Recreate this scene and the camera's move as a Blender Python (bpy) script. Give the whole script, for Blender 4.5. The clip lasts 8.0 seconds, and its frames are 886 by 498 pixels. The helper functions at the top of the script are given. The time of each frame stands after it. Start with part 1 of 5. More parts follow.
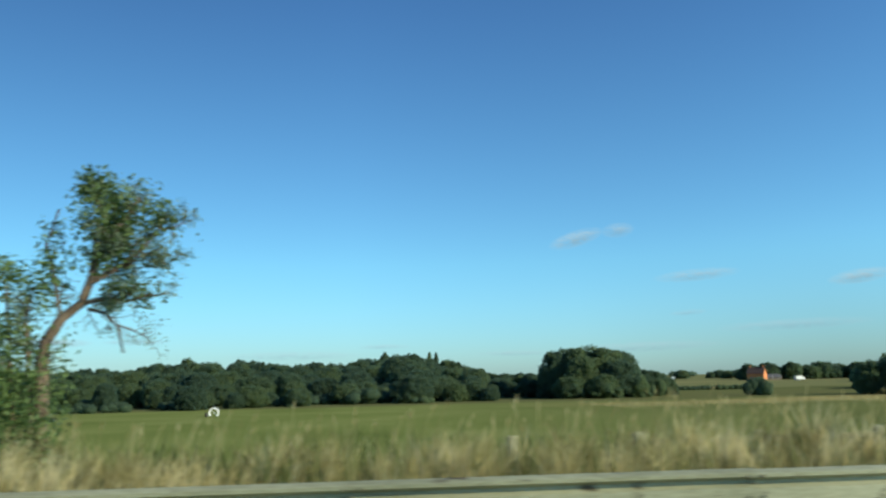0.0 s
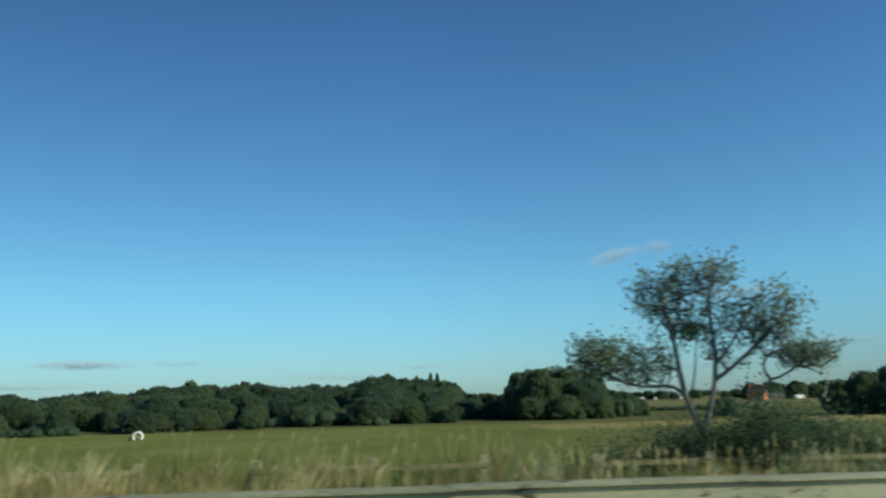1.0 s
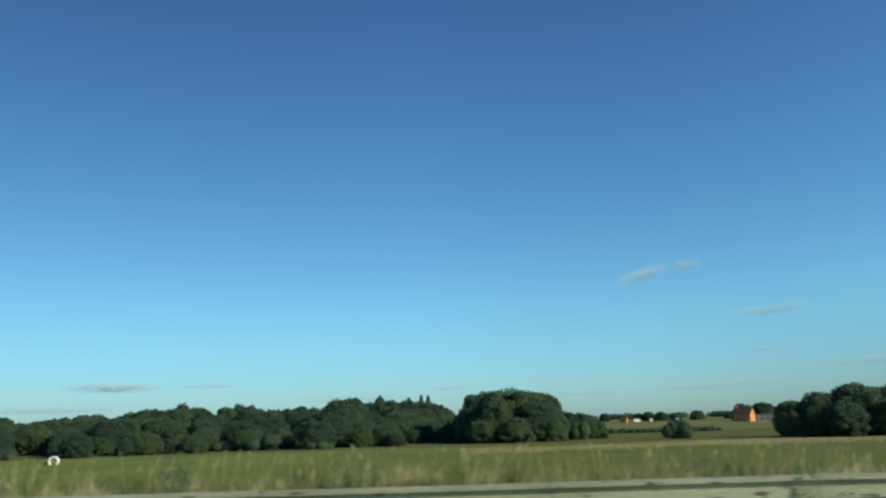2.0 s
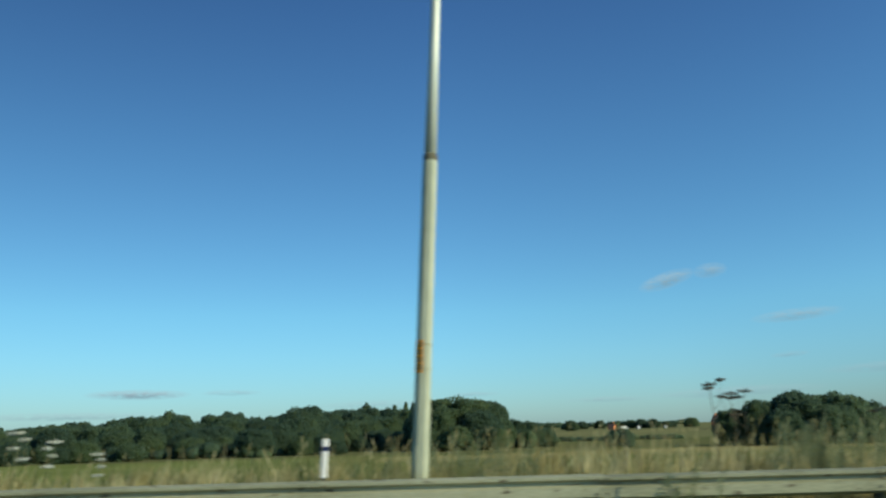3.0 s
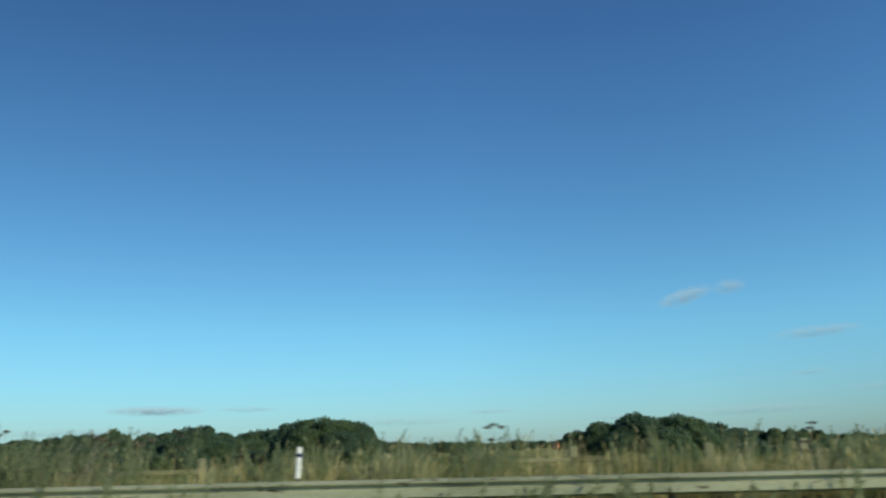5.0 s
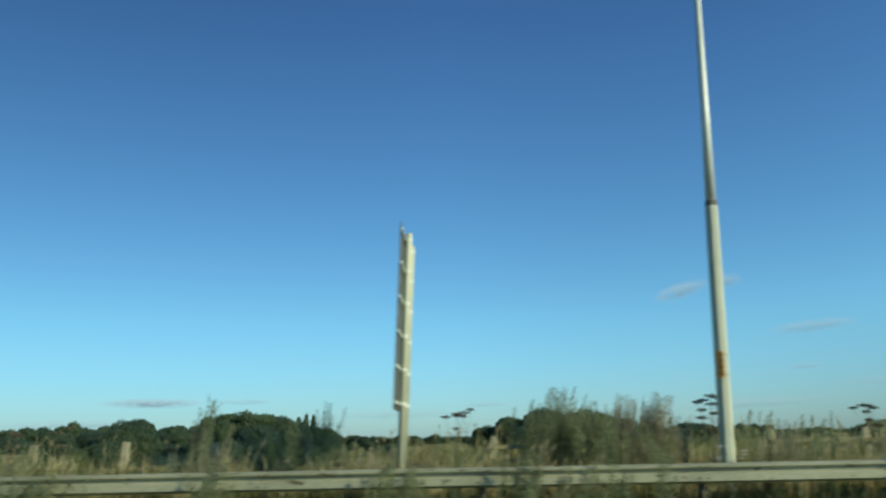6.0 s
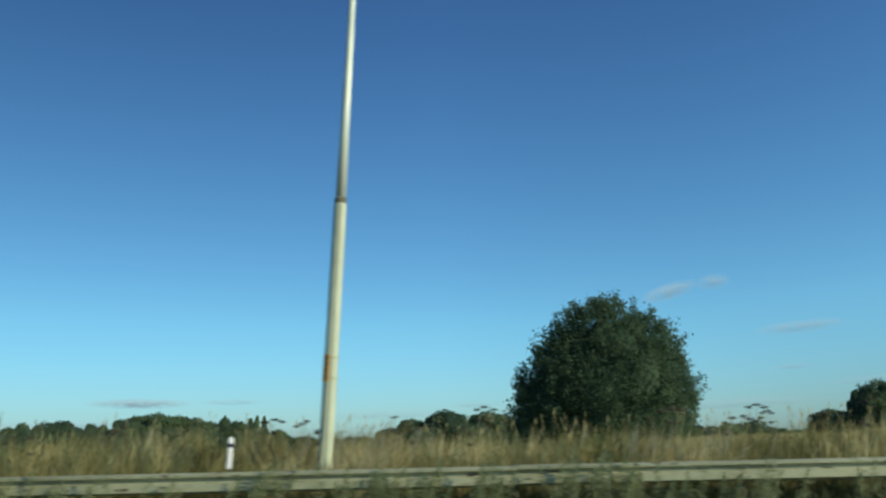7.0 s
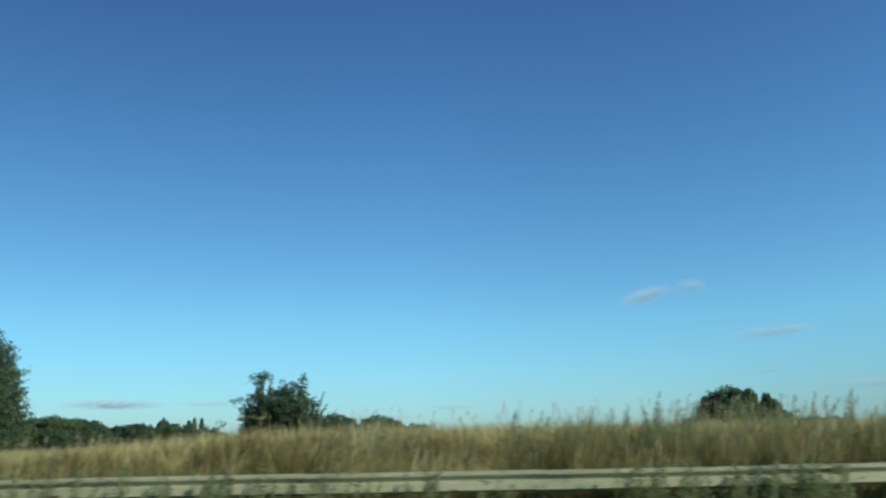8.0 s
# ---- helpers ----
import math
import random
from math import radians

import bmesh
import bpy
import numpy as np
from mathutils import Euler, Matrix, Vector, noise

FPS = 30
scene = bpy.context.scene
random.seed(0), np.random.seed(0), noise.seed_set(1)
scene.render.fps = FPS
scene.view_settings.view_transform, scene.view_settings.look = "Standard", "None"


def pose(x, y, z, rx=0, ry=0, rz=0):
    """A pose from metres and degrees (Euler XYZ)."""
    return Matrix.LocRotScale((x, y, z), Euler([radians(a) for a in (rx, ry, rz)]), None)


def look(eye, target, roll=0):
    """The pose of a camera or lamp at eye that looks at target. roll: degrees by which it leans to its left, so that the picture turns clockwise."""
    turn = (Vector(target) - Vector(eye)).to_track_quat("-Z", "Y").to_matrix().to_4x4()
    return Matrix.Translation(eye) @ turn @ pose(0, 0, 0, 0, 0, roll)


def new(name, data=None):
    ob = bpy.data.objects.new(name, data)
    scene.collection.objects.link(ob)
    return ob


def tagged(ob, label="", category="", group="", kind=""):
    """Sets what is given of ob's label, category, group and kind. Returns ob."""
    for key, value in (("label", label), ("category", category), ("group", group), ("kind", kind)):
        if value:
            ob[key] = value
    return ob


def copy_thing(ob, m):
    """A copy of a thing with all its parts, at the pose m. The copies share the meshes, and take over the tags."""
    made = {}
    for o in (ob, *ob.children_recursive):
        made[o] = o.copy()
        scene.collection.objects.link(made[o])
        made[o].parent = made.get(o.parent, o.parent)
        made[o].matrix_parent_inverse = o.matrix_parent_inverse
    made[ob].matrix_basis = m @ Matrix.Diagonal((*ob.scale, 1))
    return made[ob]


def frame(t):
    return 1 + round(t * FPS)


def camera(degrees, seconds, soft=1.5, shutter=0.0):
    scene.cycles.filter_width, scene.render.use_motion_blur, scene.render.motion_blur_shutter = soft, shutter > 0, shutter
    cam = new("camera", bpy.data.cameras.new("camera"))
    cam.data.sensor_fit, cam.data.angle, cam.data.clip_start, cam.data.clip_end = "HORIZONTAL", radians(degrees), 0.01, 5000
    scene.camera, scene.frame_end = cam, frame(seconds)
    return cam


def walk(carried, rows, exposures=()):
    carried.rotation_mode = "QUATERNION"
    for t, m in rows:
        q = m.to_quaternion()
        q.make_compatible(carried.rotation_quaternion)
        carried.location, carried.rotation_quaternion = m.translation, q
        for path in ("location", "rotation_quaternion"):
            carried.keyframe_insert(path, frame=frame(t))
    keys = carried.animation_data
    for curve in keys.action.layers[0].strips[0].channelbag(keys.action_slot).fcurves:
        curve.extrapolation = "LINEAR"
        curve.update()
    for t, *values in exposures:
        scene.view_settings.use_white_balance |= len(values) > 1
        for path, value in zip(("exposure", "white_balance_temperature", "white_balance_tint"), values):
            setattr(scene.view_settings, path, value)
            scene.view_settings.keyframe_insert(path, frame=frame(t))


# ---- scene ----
# A drive past a field: x runs along the road, y away from it, z up.
RIDE = [  # seconds, x, y, z, yaw to the right, pitch up, lean to the right
    (0.00, 0.00, 1.494, 1.494, 6.61, 9.18, 1.07),
    (0.20, 5.00, 1.117, 1.524, 6.08, 9.25, 1.21),
    (0.40, 10.00, 0.726, 1.557, 5.61, 9.44, 1.33),
    (0.50, 12.50, 0.534, 1.573, 5.38, 9.73, 1.35),
    (0.60, 15.00, 0.342, 1.576, 5.18, 10.01, 1.38),
    (0.80, 20.00, -0.012, 1.575, 4.44, 10.26, 1.39),
    (1.00, 25.00, -0.314, 1.561, 3.95, 10.61, 1.36),
    (1.20, 30.00, -0.556, 1.545, 3.45, 10.69, 1.39),
    (1.40, 35.00, -0.752, 1.516, 2.90, 11.25, 1.42),
    (1.50, 37.50, -0.837, 1.499, 2.71, 11.80, 1.47),
    (1.70, 42.50, -0.989, 1.458, 2.48, 12.04, 1.53),
    (2.25, 56.25, -1.314, 1.370, 1.48, 12.28, 1.53),
    (2.80, 70.00, -1.503, 1.306, 0.47, 12.52, 1.53),
    (3.00, 75.00, -1.632, 1.286, 0.46, 12.62, 1.54),
    (3.20, 80.00, -1.821, 1.269, 0.37, 12.77, 1.57),
    (3.40, 85.00, -2.053, 1.253, 0.38, 12.70, 1.60),
    (3.50, 87.50, -2.180, 1.246, 0.41, 12.83, 1.59),
    (3.60, 90.00, -2.308, 1.241, 0.47, 12.99, 1.58),
    (3.80, 95.00, -2.568, 1.233, 0.27, 13.22, 1.51),
    (4.00, 100.00, -2.814, 1.224, 0.08, 13.28, 1.49),
    (4.20, 105.00, -3.059, 1.216, -0.17, 13.29, 1.54),
    (4.40, 110.00, -3.315, 1.207, -0.40, 13.66, 1.52),
    (4.50, 112.50, -3.438, 1.203, -0.64, 13.94, 1.49),
    (4.60, 115.00, -3.562, 1.196, -0.82, 14.19, 1.45),
    (4.80, 120.00, -3.784, 1.183, -0.76, 14.01, 1.41),
    (5.30, 132.50, -4.146, 1.159, -0.70, 13.58, 1.31),
    (5.80, 145.00, -4.293, 1.147, -0.63, 13.15, 1.20),
    (6.00, 150.00, -4.296, 1.142, -0.49, 13.34, 1.20),
    (6.20, 155.00, -4.254, 1.135, -0.31, 13.60, 1.21),
    (6.40, 160.00, -4.169, 1.129, -0.20, 13.72, 1.22),
    (6.50, 162.50, -4.114, 1.127, -0.16, 13.65, 1.22),
    (6.60, 165.00, -4.058, 1.123, -0.14, 13.63, 1.23),
    (6.80, 170.00, -3.940, 1.119, 0.06, 13.48, 1.25),
    (7.00, 175.00, -3.834, 1.114, 0.30, 13.35, 1.24),
    (7.20, 180.00, -3.740, 1.114, 0.25, 13.16, 1.17),
    (7.40, 185.00, -3.646, 1.116, 0.52, 13.25, 1.10),
    (7.50, 187.50, -3.599, 1.117, 0.84, 13.36, 1.09),
    (7.60, 190.00, -3.551, 1.120, 1.18, 13.48, 1.08),
    (7.80, 195.00, -3.456, 1.124, 1.49, 13.55, 1.09),
    (8.00, 200.00, -3.361, 1.129, 1.86, 13.48, 1.06),
]


def ride_pose(x, y, z, yaw, pitch, lean):
    a, b = radians(yaw), radians(pitch)
    eye = Vector((x, y, z))
    way = Vector((math.sin(a) * math.cos(b), math.cos(a) * math.cos(b), math.sin(b)))
    return look(eye, eye + way * 10, -lean)


cam = camera(57.80, 8.0, soft=2.4, shutter=0.08)
walk(cam, [(r[0], ride_pose(*r[1:])) for r in RIDE],
     exposures=[(0, 0.23), (0.3, 0.10), (0.7, -0.04), (1.0, -0.10), (1.5, -0.06), (3.0, -0.03), (4.0, -0.02), (6.0, -0.02), (6.5, -0.08), (7.0, -0.06), (7.5, 0.04), (8.0, 0.05)])

# ---- world and sun ----
SUN_AZ, SUN_EL = 119.0, 25.0   # degrees clockwise from +y, and above the horizon
world = bpy.data.worlds.new("world")
scene.world = world
world.use_nodes = True
wn, wl = world.node_tree.nodes, world.node_tree.links
wn.clear()
w_out = wn.new("ShaderNodeOutputWorld")
w_bg = wn.new("ShaderNodeBackground")
w_sky = wn.new("ShaderNodeTexSky")
w_sky.sky_type = "NISHITA"
w_sky.sun_disc = False
w_sky.sun_elevation, w_sky.sun_rotation = radians(SUN_EL), radians(SUN_AZ)
w_sky.air_density, w_sky.dust_density, w_sky.ozone_density = 1.0, 0.4, 3.0
w_bg.inputs["Strength"].default_value = 0.142


def wmath(op, a, b=None, c=None, clamp=False):
    n = wn.new("ShaderNodeMath")
    n.operation, n.use_clamp = op, clamp
    for i, v in enumerate((a, b, c)):
        if v is None:
            continue
        if isinstance(v, (int, float)):
            n.inputs[i].default_value = v
        else:
            wl.new(v, n.inputs[i])
    return n.outputs[0]


# a few small wisps of cloud, by compass angle and height in degrees
w_co = wn.new("ShaderNodeTexCoord")
w_xyz = wn.new("ShaderNodeSeparateXYZ")
wl.new(w_co.outputs["Generated"], w_xyz.inputs[0])
azim = wmath("MULTIPLY", wmath("ARCTAN2", w_xyz.outputs[0], w_xyz.outputs[1]), 57.29578)
elev = wmath("MULTIPLY", wmath("ARCSINE", w_xyz.outputs[2]), 57.29578)
w_cmb = wn.new("ShaderNodeCombineXYZ")
wl.new(wmath("MULTIPLY", azim, 0.55), w_cmb.inputs[0])
wl.new(wmath("MULTIPLY", elev, 2.2), w_cmb.inputs[1])
w_noise = wn.new("ShaderNodeTexNoise")
w_noise.inputs["Scale"].default_value = 2.4
w_noise.inputs["Detail"].default_value = 7
w_noise.inputs["Roughness"].default_value = 0.62
wl.new(w_cmb.outputs[0], w_noise.inputs["Vector"])
wisp, belly = None, None
for az0, el0, half_w, half_h, slope, amount in (
        (16.15, 9.6, 2.0, 0.62, 0.24, 0.8), (19.1, 10.05, 1.2, 0.55, 0.05, 0.6), (24.2, 6.68, 3.0, 0.45, 0.05, 0.6),
        (-20.3, 2.69, 3.5, 0.36, 0.0, 1.0), (-14.4, 2.75, 2.2, 0.22, 0.0, 0.45), (23.5, 4.15, 1.3, 0.22, 0.05, 0.4),
        (34.2, 5.97, 2.0, 0.5, 0.1, 0.8), (11.6, 1.68, 3.0, 0.22, 0.0, 0.4), (2.3, 2.3, 2.0, 0.2, 0.0, 0.4), (-24.5, 1.35, 6.0, 0.30, 0.0, 0.5), (-4.0, 1.75, 5.0, 0.35, 0.0, 0.35), (20.0, 1.9, 6.0, 0.4, 0.02, 0.4), (30.0, 3.1, 5.0, 0.4, 0.02, 0.4)):
    u = wmath("DIVIDE", wmath("SUBTRACT", azim, az0), half_w)
    v = wmath("DIVIDE", wmath("SUBTRACT", wmath("SUBTRACT", elev, el0), wmath("MULTIPLY", wmath("SUBTRACT", azim, az0), slope)), half_h)
    d = wmath("ADD", wmath("MULTIPLY", u, u), wmath("MULTIPLY", v, v))
    m = wmath("MULTIPLY", wmath("SUBTRACT", 1.0, d, clamp=True), amount)
    wisp = m if wisp is None else wmath("MAXIMUM", wisp, m)
    b = wmath("MULTIPLY", wmath("SUBTRACT", wmath("MULTIPLY", v, -0.9), -0.35, clamp=True), wmath("SUBTRACT", 1.0, d, clamp=True))
    belly = b if belly is None else wmath("MAXIMUM", belly, b)
wisp = wmath("MULTIPLY", wisp, wmath("MULTIPLY", wmath("SUBTRACT", w_noise.outputs[0], 0.28), 3.4, clamp=True), clamp=True)
w_mix = wn.new("ShaderNodeMix")
w_mix.data_type = "RGBA"
w_cloud = wn.new("ShaderNodeMix")
w_cloud.data_type = "RGBA"
w_cloud.inputs[6].default_value, w_cloud.inputs[7].default_value = (2.75, 3.8, 4.2, 1), (1.5, 2.4, 2.85, 1)
wl.new(wmath("MULTIPLY", belly, 1.5, clamp=True), w_cloud.inputs[0])
wl.new(w_cloud.outputs[2], w_mix.inputs[7])
w_tint = wn.new("ShaderNodeMix")
w_tint.data_type, w_tint.blend_type = "RGBA", "MULTIPLY"
w_tint.inputs[0].default_value = 1.0
w_low, w_grad = wn.new("ShaderNodeMix"), wn.new("ShaderNodeMix")
w_low.data_type = w_grad.data_type = "RGBA"
w_low.inputs[6].default_value, w_low.inputs[7].default_value = (0.480, 0.762, 1.010, 1), (0.56, 1.01, 1.10, 1)
w_grad.inputs[7].default_value = (0.375, 0.655, 0.88, 1)
wl.new(wmath("DIVIDE", elev, 8.0, clamp=True), w_low.inputs[0])
wl.new(w_low.outputs[2], w_grad.inputs[6])
wl.new(wmath("DIVIDE", wmath("SUBTRACT", elev, 5.0), 25.0, clamp=True), w_grad.inputs[0])
wl.new(w_grad.outputs[2], w_tint.inputs[7])
w_west = wn.new("ShaderNodeMix")
w_west.data_type = "RGBA"
w_west.inputs[7].default_value = (0.0, 0.0, 0.0, 1)
w_deep = wmath("ADD", 0.36, wmath("MULTIPLY", wmath("MAXIMUM", wmath("MINIMUM", elev, 30.0), 0.0), 0.006))
wl.new(wmath("MULTIPLY", wmath("MULTIPLY", w_xyz.outputs[0], -1.0, clamp=True), w_deep), w_west.inputs[0])
w_low_east = wmath("MULTIPLY", wmath("MINIMUM", wmath("SUBTRACT", w_xyz.outputs[0], 0.28, clamp=True), 0.25), wmath("SUBTRACT", 1.0, wmath("DIVIDE", elev, 9.0), clamp=True))
w_haze = wn.new("ShaderNodeMix")
w_haze.data_type = "RGBA"
w_haze.inputs[7].default_value = (0.0, 0.0, 0.0, 1)
wl.new(wmath("MULTIPLY", w_low_east, 0.9), w_haze.inputs[0])
wl.new(w_sky.outputs[0], w_haze.inputs[6])
wl.new(w_haze.outputs[2], w_west.inputs[6])
wl.new(w_west.outputs[2], w_tint.inputs[6])
wl.new(w_tint.outputs[2], w_mix.inputs[6])
wl.new(wisp, w_mix.inputs[0])
wl.new(w_mix.outputs[2], w_bg.inputs["Color"])
wl.new(w_bg.outputs[0], w_out.inputs[0])

sun_data = bpy.data.lights.new("sun", "SUN")
sun_data.energy, sun_data.angle, sun_data.color = 5.0, radians(0.5), (0.95, 0.90, 0.63)
sun = new("sun", sun_data)
sa, se = radians(SUN_AZ), radians(SUN_EL)
sun_dir = Vector((math.sin(sa) * math.cos(se), math.cos(sa) * math.cos(se), math.sin(se)))
sun.matrix_world = look(sun_dir * 100 + Vector((100, 0, 0)), (100, 0, 0))


# ---- materials ----
def material(name, colours, scale=3.0, sway=1.5, rough=0.8, metal=0.0, bump=0.2, fine=40.0, island=0.0, object_random=0.0, coords="Object", stretch=(1, 1, 1), translucent=0.0, gloss=0.5):
    """A surface whose colour wanders between the given colours at two scales."""
    m = bpy.data.materials.new(name)
    m.use_nodes = True
    n, l = m.node_tree.nodes, m.node_tree.links
    bsdf = n["Principled BSDF"]
    bsdf.inputs["Roughness"].default_value, bsdf.inputs["Metallic"].default_value = rough, metal
    bsdf.inputs["Specular IOR Level"].default_value = gloss
    co = n.new("ShaderNodeTexCoord")
    mp = n.new("ShaderNodeMapping")
    mp.inputs["Scale"].default_value = stretch
    l.new(co.outputs[coords], mp.inputs[0])
    big, small = n.new("ShaderNodeTexNoise"), n.new("ShaderNodeTexNoise")
    big.inputs["Scale"].default_value, small.inputs["Scale"].default_value = scale, fine
    big.inputs["Detail"].default_value, small.inputs["Detail"].default_value = 4, 3
    l.new(mp.outputs[0], big.inputs["Vector"]), l.new(mp.outputs[0], small.inputs["Vector"])

    def mth(op, a, b):
        k = n.new("ShaderNodeMath")
        k.operation = op
        for i, v in enumerate((a, b)):
            if isinstance(v, (int, float)):
                k.inputs[i].default_value = v
            else:
                l.new(v, k.inputs[i])
        return k.outputs[0]
    f = mth("ADD", mth("MULTIPLY", mth("SUBTRACT", big.outputs[0], 0.5), sway), 0.5)
    f = mth("ADD", f, mth("MULTIPLY", mth("SUBTRACT", small.outputs[0], 0.5), 0.7))
    if island:
        g = n.new("ShaderNodeNewGeometry")
        f = mth("ADD", f, mth("MULTIPLY", mth("SUBTRACT", g.outputs["Random Per Island"], 0.5), island))
    if object_random:
        g = n.new("ShaderNodeObjectInfo")
        f = mth("ADD", f, mth("MULTIPLY", mth("SUBTRACT", g.outputs["Random"], 0.5), object_random))
    ramp = n.new("ShaderNodeValToRGB")
    els = ramp.color_ramp.elements
    while len(els) < len(colours):
        els.new(0.5)
    for i, c in enumerate(colours):
        els[i].position = 0.1 + 0.8 * i / max(1, len(colours) - 1)
        els[i].color = (*c, 1)
    l.new(f, ramp.inputs[0])
    l.new(ramp.outputs[0], bsdf.inputs["Base Color"])
    if bump:
        bp = n.new("ShaderNodeBump")
        bp.inputs["Strength"].default_value, bp.inputs["Distance"].default_value = bump, 0.02
        l.new(small.outputs[0], bp.inputs["Height"])
        l.new(bp.outputs[0], bsdf.inputs["Normal"])
    if translucent:
        tr, mx = n.new("ShaderNodeBsdfTranslucent"), n.new("ShaderNodeMixShader")
        l.new(ramp.outputs[0], tr.inputs[0])
        mx.inputs[0].default_value = translucent
        l.new(bsdf.outputs[0], mx.inputs[1]), l.new(tr.outputs[0], mx.inputs[2])
        l.new(mx.outputs[0], n["Material Output"].inputs[0])
    return m


def plain(name, colour, rough=0.6, metal=0.0):
    return material(name, [[c * 0.85 for c in colour], colour, [min(1, c * 1.12) for c in colour]], scale=1.5, rough=rough, metal=metal, bump=0.05)


# far crowns: greens lifted and blued, standing in for haze over the woods
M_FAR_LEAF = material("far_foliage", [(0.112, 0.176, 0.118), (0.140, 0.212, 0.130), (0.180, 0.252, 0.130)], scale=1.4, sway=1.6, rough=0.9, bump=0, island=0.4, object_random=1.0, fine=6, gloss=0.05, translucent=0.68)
M_LEAF = material("foliage", [(0.070, 0.118, 0.074), (0.090, 0.142, 0.086), (0.112, 0.166, 0.096)], scale=0.8, rough=0.7, bump=0, island=0.25, fine=6, translucent=0.5, gloss=0.05)
M_LEAF_DRY = material("dull_foliage", [(0.095, 0.150, 0.095), (0.185, 0.265, 0.170), (0.31, 0.39, 0.27)], scale=1.5, rough=0.6, bump=0, island=0.8, fine=6, translucent=0.5, gloss=0.2)
# leaning tree's dense leaves: sunlight put into a brighter green
M_LEAF_BRIGHT = material("sunlit_foliage", [(0.085, 0.145, 0.05), (0.145, 0.230, 0.080), (0.225, 0.320, 0.125)], scale=1.5, rough=0.6, bump=0, island=0.8, fine=6, translucent=0.5, gloss=0.2)
M_BARK = material("bark", [(0.05, 0.04, 0.03), (0.11, 0.085, 0.065), (0.18, 0.15, 0.12)], scale=4, rough=0.9, bump=0.6, stretch=(3, 3, 0.6))
M_BARK_PALE = material("pale_bark", [(0.095, 0.10, 0.085), (0.165, 0.17, 0.148), (0.26, 0.262, 0.232)], scale=4, rough=0.9, bump=0.6, stretch=(3, 3, 0.6))
M_BARK_WARM = material("warm_bark", [(0.075, 0.055, 0.040), (0.16, 0.115, 0.080), (0.24, 0.185, 0.14)], scale=4, rough=0.9, bump=0.6, stretch=(3, 3, 0.6))
M_GRASS_STRAW = material("dry_grass", [(0.29, 0.255, 0.105), (0.50, 0.43, 0.195), (0.72, 0.62, 0.33)], scale=0.7, sway=3.0, rough=0.7, bump=0, island=0.7, fine=2, translucent=0.5, gloss=0.15)
M_GRASS_PALE = material("bleached_grass", [(0.46, 0.40, 0.19), (0.66, 0.58, 0.32), (0.80, 0.72, 0.44)], scale=0.7, sway=2.0, rough=0.7, bump=0, island=0.5, fine=2, translucent=0.5, gloss=0.15)
M_GRASS_TAWNY = material("tawny_grass", [(0.12, 0.115, 0.045), (0.22, 0.20, 0.085), (0.34, 0.30, 0.14)], scale=0.7, sway=2.4, rough=0.8, bump=0, island=0.6, fine=2, translucent=0.45, gloss=0.1)
M_STRAW_CROP = material("ripe_straw", [(0.34, 0.30, 0.14), (0.52, 0.455, 0.23), (0.68, 0.60, 0.34)], scale=0.5, sway=1.5, rough=0.7, bump=0, island=0.6, fine=2, translucent=0.5, gloss=0.15)
M_GRASS_GREEN = material("green_grass", [(0.085, 0.120, 0.036), (0.160, 0.200, 0.062), (0.31, 0.32, 0.12)], scale=0.5, sway=2.4, rough=0.7, bump=0, island=0.7, fine=2, translucent=0.5, gloss=0.15)
M_TURF = material("rough_green_turf", [(0.034, 0.050, 0.022), (0.06, 0.080, 0.034), (0.105, 0.12, 0.055)], scale=0.5, sway=2.4, rough=0.7, bump=0, island=0.7, fine=2, translucent=0.4, gloss=0.15)
M_WEED = material("weed_leaf", [(0.19, 0.23, 0.12), (0.27, 0.315, 0.17), (0.36, 0.385, 0.225)], scale=1.0, rough=0.7, bump=0, island=0.4, fine=5, translucent=0.6, gloss=0.15)
M_WEED_DRY = material("dry_plume", [(0.29, 0.285, 0.18), (0.42, 0.40, 0.27), (0.54, 0.51, 0.37)], scale=1.0, rough=0.8, bump=0, island=0.7, fine=5, translucent=0.6, gloss=0.1)
M_UMBEL = material("seed_umbel", [(0.05, 0.045, 0.03), (0.10, 0.085, 0.05), (0.18, 0.15, 0.10)], scale=3, rough=0.8, bump=0, island=0.6)
M_PETAL = material("white_petals", [(0.40, 0.43, 0.34), (0.54, 0.56, 0.48), (0.66, 0.67, 0.60)], scale=3, rough=0.7, bump=0, island=0.4, translucent=0.3)
M_STEEL = material("weathered_galvanised_steel", [(0.18, 0.188, 0.115), (0.31, 0.318, 0.208), (0.43, 0.432, 0.295)], scale=0.7, rough=0.5, metal=0.12, bump=0.08, fine=14, object_random=0.3, stretch=(0.6, 1, 3))


